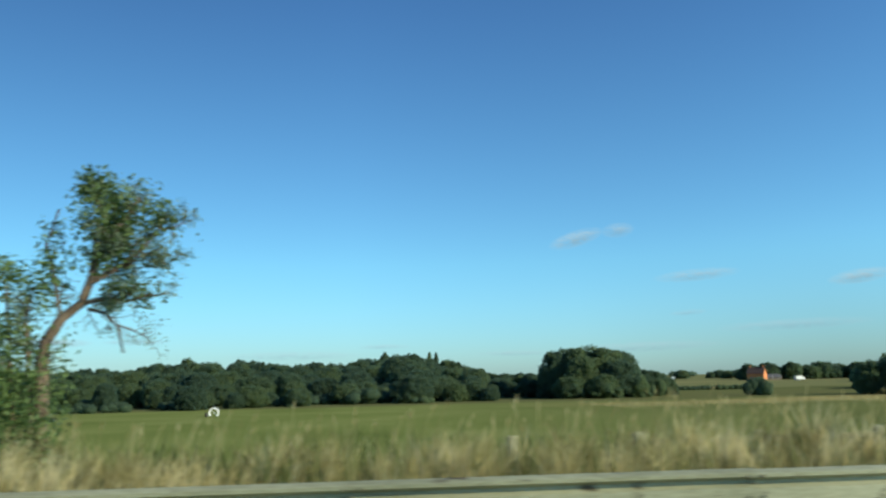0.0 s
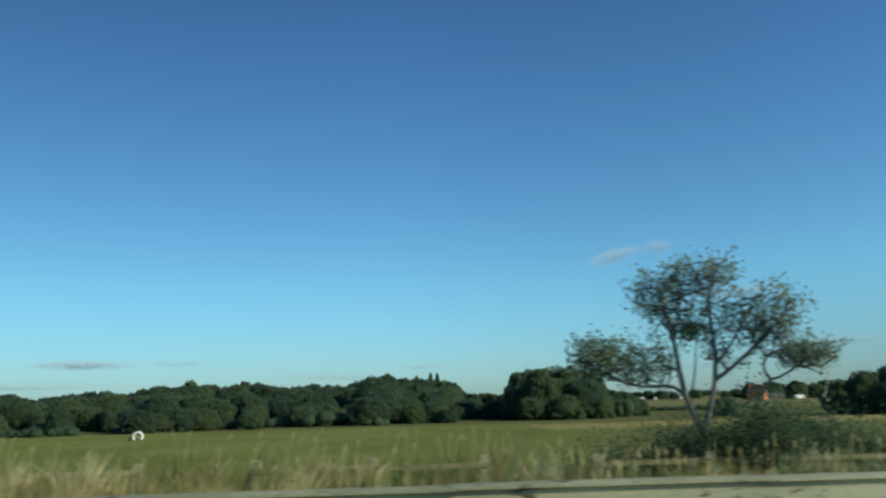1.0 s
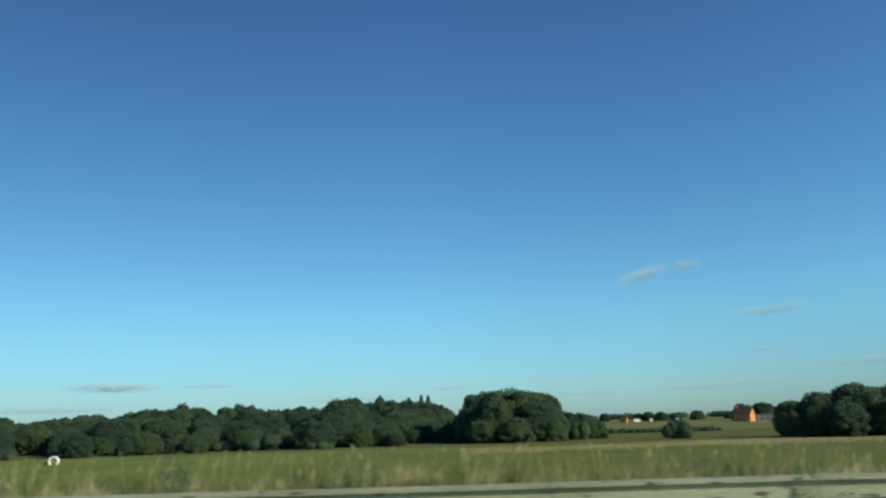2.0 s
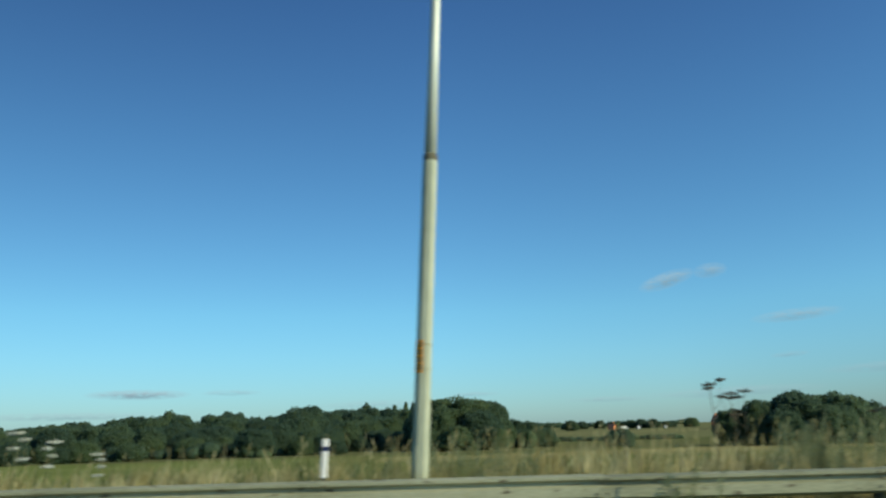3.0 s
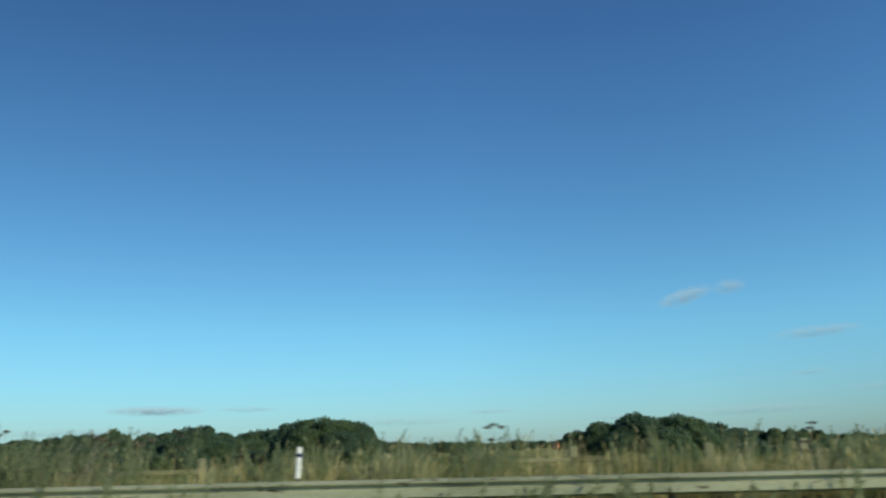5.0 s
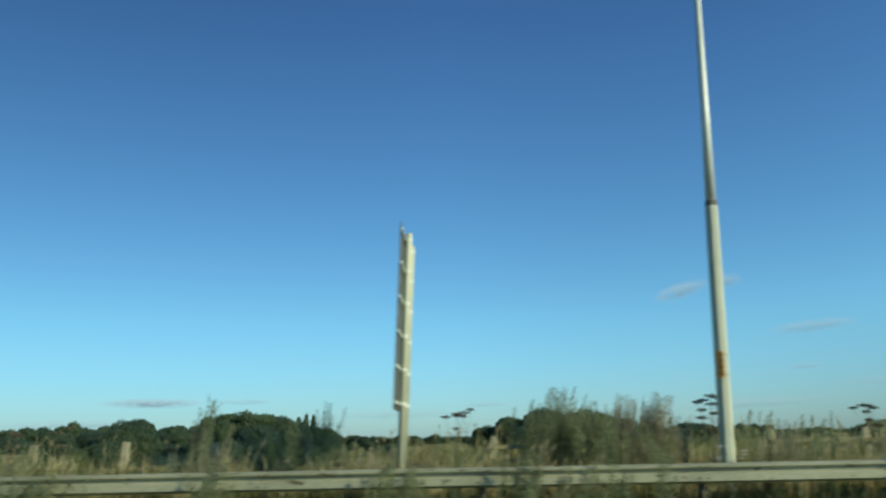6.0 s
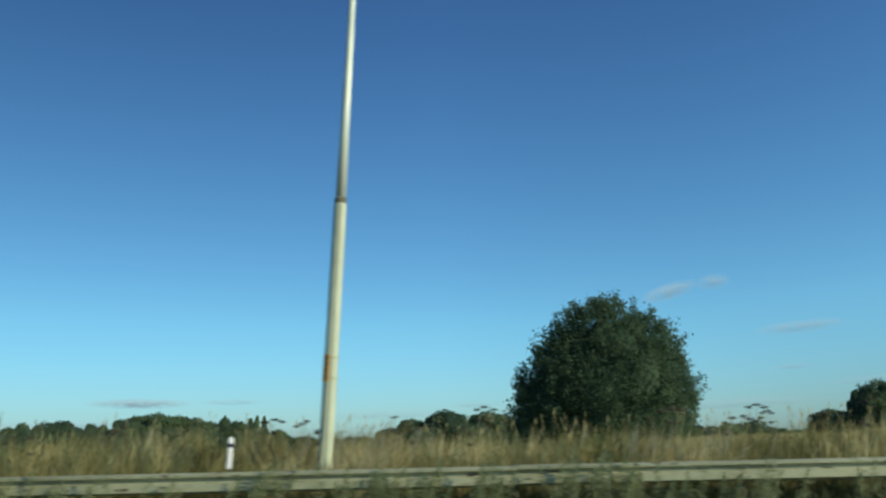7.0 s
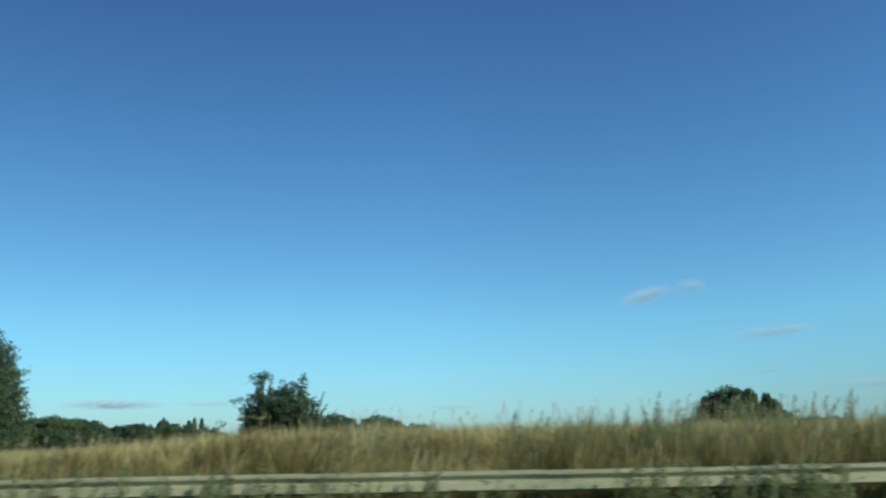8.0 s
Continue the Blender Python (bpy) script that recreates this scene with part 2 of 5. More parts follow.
def stain(m, colour, scale, edge, stretch):
    """Scattered stains over a material, different on every object that wears it."""
    n, l = m.node_tree.nodes, m.node_tree.links
    base = n["Principled BSDF"].inputs["Base Color"]
    co, info, mp, spots = n.new("ShaderNodeTexCoord"), n.new("ShaderNodeObjectInfo"), n.new("ShaderNodeMapping"), n.new("ShaderNodeTexNoise")
    mp.inputs["Scale"].default_value = stretch
    shift = n.new("ShaderNodeVectorMath")
    shift.operation = "SCALE"
    shift.inputs[0].default_value = (37.0, 11.0, 23.0)
    l.new(info.outputs["Random"], shift.inputs["Scale"])
    l.new(co.outputs["Object"], mp.inputs["Vector"])
    l.new(shift.outputs[0], mp.inputs["Location"])
    spots.inputs["Scale"].default_value, spots.inputs["Detail"].default_value = scale, 3
    l.new(mp.outputs[0], spots.inputs["Vector"])
    ramp = n.new("ShaderNodeMapRange")
    ramp.inputs["From Min"].default_value, ramp.inputs["From Max"].default_value = edge, edge + 0.07
    l.new(spots.outputs[0], ramp.inputs["Value"])
    mix = n.new("ShaderNodeMix")
    mix.data_type = "RGBA"
    mix.inputs[7].default_value = (*colour, 1)
    l.new(ramp.outputs[0], mix.inputs[0])
    l.new(base.links[0].from_socket, mix.inputs[6])
    l.new(mix.outputs[2], base)


stain(M_STEEL, (0.085, 0.070, 0.040), 5.0, 0.63, (0.7, 1.0, 2.2))
M_STEEL_DARK = material("stained_steel_post", [(0.07, 0.068, 0.04), (0.12, 0.115, 0.075), (0.17, 0.165, 0.115)], scale=3, rough=0.9, metal=0.0, bump=0.1)
M_COLUMN = material("grey_painted_column", [(0.33, 0.355, 0.255), (0.445, 0.475, 0.345), (0.525, 0.545, 0.415)], scale=0.8, rough=0.5, metal=0.15, bump=0.04, fine=9, object_random=0.3, stretch=(1, 1, 0.4))
M_COLUMN_UP = material("bright_galvanised_shaft", [(0.46, 0.51, 0.43), (0.58, 0.63, 0.54), (0.66, 0.70, 0.61)], scale=0.8, rough=0.45, metal=0.1, bump=0.04, fine=9, stretch=(1, 1, 0.4))
M_PLATE = plain("orange_plate", (0.85, 0.34, 0.03), 0.5)
M_BLACK = plain("black_mark", (0.03, 0.028, 0.025), 0.6)
M_WHITE = plain("white_plastic", (0.80, 0.80, 0.78), 0.45)
M_NAVY = plain("navy_band", (0.02, 0.03, 0.09), 0.4)
M_DEADWOOD = material("bleached_deadwood", [(0.42, 0.41, 0.35), (0.56, 0.55, 0.48), (0.66, 0.65, 0.58)], scale=5, rough=0.8, bump=0.3)
M_WOOD = material("weathered_timber", [(0.15, 0.145, 0.085), (0.25, 0.24, 0.145), (0.35, 0.34, 0.22)], scale=1.5, rough=0.85, bump=0.4, fine=18, object_random=0.6, stretch=(0.5, 4, 4))
M_WOOD_RAIL = material("mossy_timber", [(0.10, 0.095, 0.05), (0.17, 0.162, 0.085), (0.25, 0.238, 0.135)], scale=1.5, rough=0.9, bump=0.4, fine=18, object_random=0.6, stretch=(0.5, 4, 4))
M_SIGN_BLUE = plain("blue_sheeting", (0.010, 0.036, 0.105), 0.45)
M_SIGN_LINE = plain("pale_line", (0.10, 0.17, 0.27), 0.4)
M_SIGN_BACK = material("dull_aluminium", [(0.085, 0.095, 0.075), (0.12, 0.13, 0.105), (0.15, 0.16, 0.13)], scale=1.0, rough=0.6, metal=0.3, bump=0.04)
M_BRICK = material("red_brick", [(0.50, 0.17, 0.065), (0.64, 0.23, 0.085), (0.70, 0.30, 0.13)], scale=1.5, rough=0.9, bump=0.3)
M_ROOF = material("dark_red_tiles", [(0.05, 0.032, 0.027), (0.085, 0.05, 0.04), (0.12, 0.075, 0.06)], scale=1.5, rough=0.9, bump=0.3)
M_SLATE = material("grey_slates", [(0.05, 0.05, 0.06), (0.09, 0.09, 0.10)], scale=1.5, rough=0.8, bump=0.3)
M_RENDER = plain("white_render", (0.72, 0.72, 0.68), 0.8)
M_GLASS = plain("dark_window", (0.03, 0.035, 0.04), 0.1)
M_TYRE = plain("tyre_rubber", (0.02, 0.02, 0.02), 0.8)
M_ASPHALT = material("asphalt", [(0.035, 0.035, 0.035), (0.055, 0.054, 0.052), (0.075, 0.073, 0.07)], scale=0.6, rough=0.9, bump=0.5, fine=60)


def field_material():
    """Meadow green with darker strips, a straw strip along its far edge and paler fields beyond."""
    m = material("meadow", [(0.125, 0.155, 0.045), (0.162, 0.195, 0.060), (0.215, 0.235, 0.085)], scale=0.05, rough=1.0, bump=0.5, fine=1.2, gloss=0.0)
    n, l = m.node_tree.nodes, m.node_tree.links
    bsdf = n["Principled BSDF"]
    green = bsdf.inputs["Base Color"].links[0].from_socket
    co = n.new("ShaderNodeTexCoord")
    sp = n.new("ShaderNodeSeparateXYZ")
    l.new(co.outputs["Object"], sp.inputs[0])
    wob = n.new("ShaderNodeTexNoise")
    wob.inputs["Scale"].default_value = 0.015
    l.new(co.outputs["Object"], wob.inputs["Vector"])

    def mth(op, a, b=0.0, clamp=False):
        k = n.new("ShaderNodeMath")
        k.operation, k.use_clamp = op, clamp
        for i, v in enumerate((a, b)):
            if isinstance(v, (int, float)):
                k.inputs[i].default_value = v
            else:
                l.new(v, k.inputs[i])
        return k.outputs[0]

    def strip(lo, hi, soft, base):
        rise = mth("DIVIDE", mth("SUBTRACT", base, lo), soft, True)
        fall = mth("DIVIDE", mth("SUBTRACT", hi, base), soft, True)
        return mth("MULTIPLY", rise, fall)

    def over(col, mask, below):
        x = n.new("ShaderNodeMix")
        x.data_type = "RGBA"
        x.inputs[7].default_value = (*col, 1)
        l.new(mask, x.inputs[0])
        l.new(below, x.inputs[6])
        return x.outputs[2]
    yy = mth("ADD", sp.outputs[1], mth("MULTIPLY", mth("SUBTRACT", wob.outputs[0], 0.5), 40.0))
    yy = mth("ADD", yy, mth("MULTIPLY", sp.outputs[0], -0.10))
    east = mth("DIVIDE", mth("SUBTRACT", sp.outputs[0], 40.0), 60.0, True)
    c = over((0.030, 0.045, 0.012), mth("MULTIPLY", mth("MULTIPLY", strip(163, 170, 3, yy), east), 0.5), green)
    c = over((0.125, 0.132, 0.058), mth("MULTIPLY", mth("DIVIDE", mth("SUBTRACT", sp.outputs[0], 10.0), 70.0, True), 0.6), c)
    c = over((0.30, 0.25, 0.11), mth("MULTIPLY", mth("MULTIPLY", strip(178, 215, 8, yy), east), 0.75), c)
    c = over((0.125, 0.132, 0.056), strip(218, 300, 12, yy), c)
    c = over((0.165, 0.172, 0.080), mth("DIVIDE", mth("SUBTRACT", yy, 300.0), 20.0, True), c)
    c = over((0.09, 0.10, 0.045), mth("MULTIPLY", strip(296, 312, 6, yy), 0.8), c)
    c = over((0.26, 0.23, 0.11), mth("MULTIPLY", strip(385, 425, 8, yy), 0.7), c)
    level = mth("MULTIPLY", mth("DIVIDE", mth("SUBTRACT", sp.outputs[0], 150.0), 15.0, True), strip(20, 150, 12, mth("ADD", sp.outputs[1], mth("MULTIPLY", wob.outputs[0], 10.0))))
    c = over((0.36, 0.30, 0.14), mth("MULTIPLY", level, 0.9), c)
    near = mth("SUBTRACT", 1.0, mth("DIVIDE", mth("SUBTRACT", sp.outputs[1], 14.0), 14.0, True))
    c = over((0.12, 0.13, 0.05), mth("MULTIPLY", near, 0.85), c)
    l.new(c, bsdf.inputs["Base Color"])
    return m


M_FIELD = field_material()


# ---- building helpers ----
def part(name, bm, mat, parent, label="", smooth=False):
    """Links a bmesh as one mesh object under a thing or a part."""
    me = bpy.data.meshes.new(name)
    bm.to_mesh(me)
    bm.free()
    return part_mesh(name, me, mat, parent, label, smooth)


def part_mesh(name, me, mat, parent, label="", smooth=False):
    if mat and not me.materials:
        me.materials.append(mat)
    if smooth:
        for f in me.polygons:
            f.use_smooth = True
    ob = new(name, me)
    if parent:
        ob.parent = parent
    if label:
        tagged(ob, label)
    return ob


def thing(name, label, category, at=(0, 0, 0), group="", kind=""):
    ob = new(name)
    ob.empty_display_size = 0.2
    ob.location = at
    return tagged(ob, label, category, group, kind)


def box(bm, x0, y0, z0, x1, y1, z1, bevel=0.0, m=None):
    vs = bmesh.ops.create_cube(bm, size=1.0)["verts"]
    bmesh.ops.scale(bm, vec=(x1 - x0, y1 - y0, z1 - z0), verts=vs)
    bmesh.ops.translate(bm, vec=((x0 + x1) / 2, (y0 + y1) / 2, (z0 + z1) / 2), verts=vs)
    if bevel:
        es = list({e for v in vs for e in v.link_edges})
        r = bmesh.ops.bevel(bm, geom=es, offset=bevel, segments=1, affect="EDGES")
        vs = list({v for f in r["faces"] for v in f.verts} | {v for v in vs if v.is_valid})
    if m is not None:
        bmesh.ops.transform(bm, matrix=m, verts=vs)
    return vs


def lathe(bm, rings, sides, turn=0.0, cap=True):
    """A turned shape: rings of (height, radius)."""
    rows = []
    for z, r in rings:
        rows.append([bm.verts.new((r * math.cos(turn + 2 * math.pi * i / sides), r * math.sin(turn + 2 * math.pi * i / sides), z)) for i in range(sides)])
    for a, b in zip(rows, rows[1:]):
        for i in range(sides):
            j = (i + 1) % sides
            bm.faces.new((a[i], a[j], b[j], b[i]))
    if cap:
        bm.faces.new(rows[-1])
        bm.faces.new(rows[0][::-1])


def raw_mesh(name, verts, tris=None, quads=None):
    """A mesh from numpy arrays, quick for many small pieces."""
    me = bpy.data.meshes.new(name)
    verts = np.asarray(verts, dtype=np.float32)
    loops, starts, totals, at = [], [], [], 0
    for faces, k in ((quads, 4), (tris, 3)):
        if faces is None or len(faces) == 0:
            continue
        faces = np.asarray(faces, dtype=np.int32)
        loops.append(faces.ravel())
        starts.append(at + np.arange(len(faces), dtype=np.int32) * k)
        totals.append(np.full(len(faces), k, dtype=np.int32))
        at += faces.size
    loops, starts, totals = np.concatenate(loops), np.concatenate(starts), np.concatenate(totals)
    me.vertices.add(len(verts))
    me.vertices.foreach_set("co", verts.ravel())
    me.loops.add(len(loops))
    me.loops.foreach_set("vertex_index", loops)
    me.polygons.add(len(starts))
    me.polygons.foreach_set("loop_start", starts)
    me.polygons.foreach_set("loop_total", totals)
    me.update(calc_edges=True)
    return me


def leaf_quads(centres, normals, size, rng, aspect=0.6):
    """Small pointed leaves (four corners each) lying square to the given normals."""
    n = len(centres)
    normals = normals / np.maximum(np.linalg.norm(normals, axis=1, keepdims=True), 1e-6)
    ref = rng.normal(size=(n, 3))
    u = np.cross(normals, ref)
    u /= np.maximum(np.linalg.norm(u, axis=1, keepdims=True), 1e-6)
    v = np.cross(normals, u)
    s = (size * rng.uniform(0.6, 1.4, n))[:, None]
    verts = np.stack([centres - u * s, centres - v * s * aspect + normals * s * 0.12, centres + u * s, centres + v * s * aspect + normals * s * 0.12], axis=1).reshape(-1, 3)
    return verts, np.arange(n * 4).reshape(-1, 4)


def blob_core(lobes, rng, shrink=0.82):
    """The shaded inside of a crown: knobbly bodies within the lobes."""
    verts, faces, at = [], [], 0
    for c, r in lobes:
        bm = bmesh.new()
        bmesh.ops.create_icosphere(bm, subdivisions=2, radius=1.0)
        k = rng.uniform(0, 50)
        for v in bm.verts:
            d = v.co.normalized()
            w = shrink * (1 + 0.22 * noise.noise(d * 2.3 + Vector((k, k, 0))))
            verts.append([c[i] + d[i] * r[i] * w for i in range(3)])
        bm.verts.index_update()
        faces += [[v.index + at for v in f.verts] for f in bm.faces]
        at += len(bm.verts)
        bm.free()
    return np.array(verts), np.array(faces)


def crown_mesh(name, lobes, count, leaf, seed, shrink=0.82, rough=0.9):
    rng = np.random.default_rng(seed)
    area = np.array([r[0] * r[2] + r[0] * r[1] for _, r in lobes])
    pick = rng.choice(len(lobes), size=count, p=area / area.sum())
    c = np.array([l[0] for l in lobes])[pick]
    r = np.array([l[1] for l in lobes])[pick]
    d = rng.normal(size=(count, 3))
    d /= np.linalg.norm(d, axis=1, keepdims=True)
    # knobbly outline: each direction has its own reach
    reach = 0.86 + 0.12 * np.sin(d[:, 0] * 7 + pick * 1.7) * np.sin(d[:, 2] * 6 + pick) + rng.uniform(-0.08, 0.10, count)
    pts = c + r * d * reach[:, None]
    v, q = leaf_quads(pts, d + rng.normal(size=(count, 3)) * rough, leaf, rng, 0.7)
    cv, cf = blob_core(lobes, rng, shrink)
    return raw_mesh(name, np.concatenate([v, cv]), tris=cf + len(v), quads=q)


def ragged_crown(name, bodies, count, leaf, seed, lumps=1.0, grain=1.0, depth=0.07, heart=0.88):
    """A crown of leaves over ragged bodies (centre, radii): swellings, hollows and gaps at three scales."""
    rng = np.random.default_rng(seed)
    off = Vector(rng.uniform(-40, 40, 3))

    def reach(d, k):
        p = Vector(d) + off + Vector((k * 7.1, 0, 0))
        return 1 + lumps * (0.30 * noise.noise(p * 1.9) + 0.17 * noise.noise(p * 4.3) + 0.10 * noise.noise(p * 9.0))
    weight = np.array([r[0] * r[2] + r[0] * r[1] for _, r in bodies])
    pick = rng.choice(len(bodies), size=count, p=weight / weight.sum())
    d = rng.normal(size=(count, 3))
    d /= np.linalg.norm(d, axis=1, keepdims=True)
    far = np.array([reach(d[i], int(pick[i])) for i in range(count)])
    c, r = np.array([b[0] for b in bodies])[pick], np.array([b[1] for b in bodies])[pick]
    pts = c + r * d * (far * (1.0 - np.abs(rng.normal(0, depth, count)) + 0.05 * rng.uniform(0, 1, count) ** 3 * depth / 0.07 + 0.03))[:, None]
    v, q = leaf_quads(pts, d * 0.7 + rng.normal(size=(count, 3)) * grain, leaf, rng, 0.7)
    cv, cf, at = [], [], 0
    for k, (c0, r0) in enumerate(bodies):
        bm = bmesh.new()
        bmesh.ops.create_icosphere(bm, subdivisions=3 if k < 1 or len(bodies) < 12 else 2, radius=1.0)
        for w in bm.verts:
            u = w.co.normalized()
            g = reach(u, k) * heart
            cv.append([c0[i] + u[i] * r0[i] * g for i in range(3)])
        bm.verts.index_update()
        cf += [[w.index + at for w in f.verts] for f in bm.faces]
        at += len(bm.verts)
        bm.free()
    return raw_mesh(name, np.concatenate([v, np.array(cv)]), tris=np.array(cf) + len(v), quads=q)


def tube_points(path, radii, sides=6):
    """Verts and faces of a tapered limb along a path."""
    path = [Vector(p) for p in path]
    verts, quads = [], []
    for i, p in enumerate(path):
        t = (path[min(i + 1, len(path) - 1)] - path[max(i - 1, 0)]).normalized()
        a = t.cross(Vector((0.3, 0.9, 0.2))).normalized()
        b = t.cross(a)
        for k in range(sides):
            w = 2 * math.pi * k / sides
            verts.append(p + (a * math.cos(w) + b * math.sin(w)) * radii[i])
    for i in range(len(path) - 1):
        for k in range(sides):
            j = (k + 1) % sides
            quads.append((i * sides + k, i * sides + j, (i + 1) * sides + j, (i + 1) * sides + k))
    return verts, quads


class Limbs:
    """Gathers limbs, twigs and leaf places of one tree."""

    def __init__(self, seed):
        self.rng = np.random.default_rng(seed)
        self.v, self.q, self.tips = [], [], []

    def limb(self, path, r0, r1, sides=6):
        k = len(path)
        v, q = tube_points(path, [r0 + (r1 - r0) * i / (k - 1) for i in range(k)], sides)
        base = len(self.v)
        self.v += [tuple(p) for p in v]
        self.q += [tuple(i + base for i in f) for f in q]

    def grow(self, start, way, length, radius, depth, bias, spread=0.7):
        """A crooked shoot that forks; bias bends it as the wind does."""
        rng = self.rng
        way = Vector(way).normalized()
        p, path = Vector(start), [Vector(start)]
        steps = 4
        for _ in range(steps):
            way = (way + Vector(rng.normal(0, 0.22, 3)) + Vector(bias) * 0.18).normalized()
            p = p + way * (length / steps)
            path.append(p.copy())
        self.limb(path, radius, radius * 0.45, 5 if depth > 1 else 4)
        if depth <= 1:
            for w in path[2:]:
                self.tips.append(tuple(w))
        if depth > 0:
            for i in range(int(rng.integers(2, 4)) + (1 if depth > 1 else 0)):
                at = path[int(rng.integers(1, steps + 1))]
                turn = (way + Vector(rng.normal(0, spread, 3))).normalized()
                self.grow(at, turn, length * rng.uniform(0.5, 0.8), radius * 0.5, depth - 1, bias, spread)

    def wood(self, name, mat, parent, label=""):
        return tagged(part_mesh(name, raw_mesh(name, np.array(self.v), quads=np.array(self.q)), mat, parent, label), kind="stuff")

    def leaves(self, name, mat, parent, per_tip, size, cloud, label=""):
        t = np.array(self.tips)
        pts = np.repeat(t, per_tip, axis=0) + self.rng.normal(0, cloud, (len(t) * per_tip, 3))
        v, q = leaf_quads(pts, self.rng.normal(size=pts.shape), size, self.rng, 0.55)
        return tagged(part_mesh(name, raw_mesh(name, v, quads=q), mat, parent, label), kind="stuff")


def smooth01(a, b, x):
    t = np.clip((np.asarray(x, dtype=float) - a) / (b - a), 0, 1)
    return t * t * (3 - 2 * t)


# ---- ground ----
def ground_z(x, y):
    """Verge level with the road, a bank down to low meadows, then a slow rise."""
    x, y = np.asarray(x, dtype=float), np.asarray(y, dtype=float)
    high = smooth01(100, 150, x)
    verge = 0.02 + 0.16 * smooth01(8.6, 10.0, y) + 0.22 * high * smooth01(9, 12, y)
    drop = smooth01(13, 36, y) * (1 - smooth01(140, 165, x) * (1 - smooth01(48, 110, y)))
    far = smooth01(270, 410, y)
    return verge * (1 - drop) + drop * (-5.6) + far * 2.9 + smooth01(410, 1500, y) * 2.0 - 0.05 * smooth01(8.3, 7.2, y)


def lay_ground():
    ys = np.concatenate([np.array([-4700, -3000, -1600, -800, -400, -200, -110]), np.linspace(-60, 6, 12), np.linspace(7, 40, 67), np.linspace(44, 140, 25), np.linspace(150, 480, 34), np.linspace(520, 1600, 20), np.array([2000, 3000, 4700])])
    xs = np.concatenate([np.array([-4500, -2500, -1500, -900, -600]), np.linspace(-450, -30, 22), np.linspace(-26, 230, 129), np.linspace(245, 600, 24), np.array([800, 1200, 2000, 3000, 4700])])
    gx, gy = np.meshgrid(xs, ys)
    gz = ground_z(gx, gy)
    rng = np.random.default_rng(3)
    gz = gz + np.where((gy > 9) & (gy < 40), rng.normal(0, 0.03, gz.shape), 0)
    v = np.stack([gx.ravel(), gy.ravel(), gz.ravel()], axis=1)
    nx, ny = len(xs), len(ys)
    i = np.arange(nx * ny).reshape(ny, nx)
    q = np.stack([i[:-1, :-1], i[:-1, 1:], i[1:, 1:], i[1:, :-1]], axis=-1).reshape(-1, 4)
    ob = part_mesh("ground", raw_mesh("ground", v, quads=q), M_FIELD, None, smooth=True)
    tagged(ob, "green meadow below a grassy road verge, fields beyond", "ground", kind="structure")
    bm = bmesh.new()
    box(bm, -400, -14, -0.30, 700, 6.7, 0.0)
    tagged(part("road", bm, M_ASPHALT, None), "dark asphalt carriageway beside the verge", "road", kind="structure")


lay_ground()

# ---- crash barrier ----
RAIL_Y, RAIL_TOP, BAY = 7.86, 0.735, 3.2


def crash_barrier():
    root = thing("crash_barrier", "weathered galvanised steel W-beam crash barrier on posts", "crash barrier", (0, RAIL_Y, 0))
    # profile of the beam across the road: (depth towards the road, height)
    prof = [(0.0, 0.024), (-0.035, 0.034), (-0.083, 0.062), (-0.083, 0.168), (-0.016, 0.194), (-0.016, 0.222), (-0.083, 0.254), (-0.083, 0.282), (-0.035, 0.302), (0.0, 0.31)]
    bm = bmesh.new()
    sheets = []
    for off in (0.0, 0.004):
        sheets.append([[bm.verts.new((x, d + off * 1.5, RAIL_TOP - 0.31 + h)) for d, h in prof] for x in (-0.03, BAY + 0.03)])
    for s, flip in ((sheets[0], False), (sheets[1], True)):
        for i in range(len(prof) - 1):
            f = (s[0][i], s[1][i], s[1][i + 1], s[0][i + 1])
            bm.faces.new(f[::-1] if flip else f)
    for i in (0, -1):
        bm.faces.new((sheets[0][0][i], sheets[1][0][i], sheets[1][1][i], sheets[0][1][i]))
    me_beam = bpy.data.meshes.new("beam")
    bm.to_mesh(me_beam)
    bm.free()
    me_beam.materials.append(M_STEEL)
    # post: a Z-section with a spacer block behind the beam
    bm = bmesh.new()
    box(bm, -0.003, 0.06, -0.9, 0.003, 0.16, 0.70)
    box(bm, -0.003, 0.055, -0.9, 0.045, 0.06, 0.70)
    box(bm, -0.045, 0.16, -0.9, 0.003, 0.165, 0.70)
    box(bm, -0.04, 0.010, 0.50, 0.04, 0.055, 0.69, 0.004)
    me_post = bpy.data.meshes.new("post")
    bm.to_mesh(me_post)
    bm.free()
    me_post.materials.append(M_STEEL_DARK)
    bm = bmesh.new()
    for dx in (-0.06, 0.06):
        for z in (RAIL_TOP - 0.31 + 0.10, RAIL_TOP - 0.31 + 0.256):
            box(bm, dx - 0.012, -0.096, z - 0.012, dx + 0.012, -0.0835, z + 0.012, 0.003)
    box(bm, -0.012, -0.04, RAIL_TOP - 0.125, 0.012, -0.0285, RAIL_TOP - 0.105, 0.003)
    me_bolt = bpy.data.meshes.new("splice_bolts")
    bm.to_mesh(me_bolt)
    bm.free()
    me_bolt.materials.append(M_STEEL_DARK)
    rng = random.Random(5)
    x = -22.4
    while x < 236:
        b = part_mesh("beam", me_beam, None, root)
        b.location = (x, 0.003 if int(round(x / BAY)) % 2 else 0.0, rng.uniform(-0.008, 0.008))
        b = tagged(part_mesh("splice_bolting", me_bolt, None, root), kind="stuff")
        b.location = (x, 0, 0)
        b = part_mesh("post", me_post, None, root)
        b.location = (x, 0, rng.uniform(-0.01, 0.0))
        x += BAY


crash_barrier()

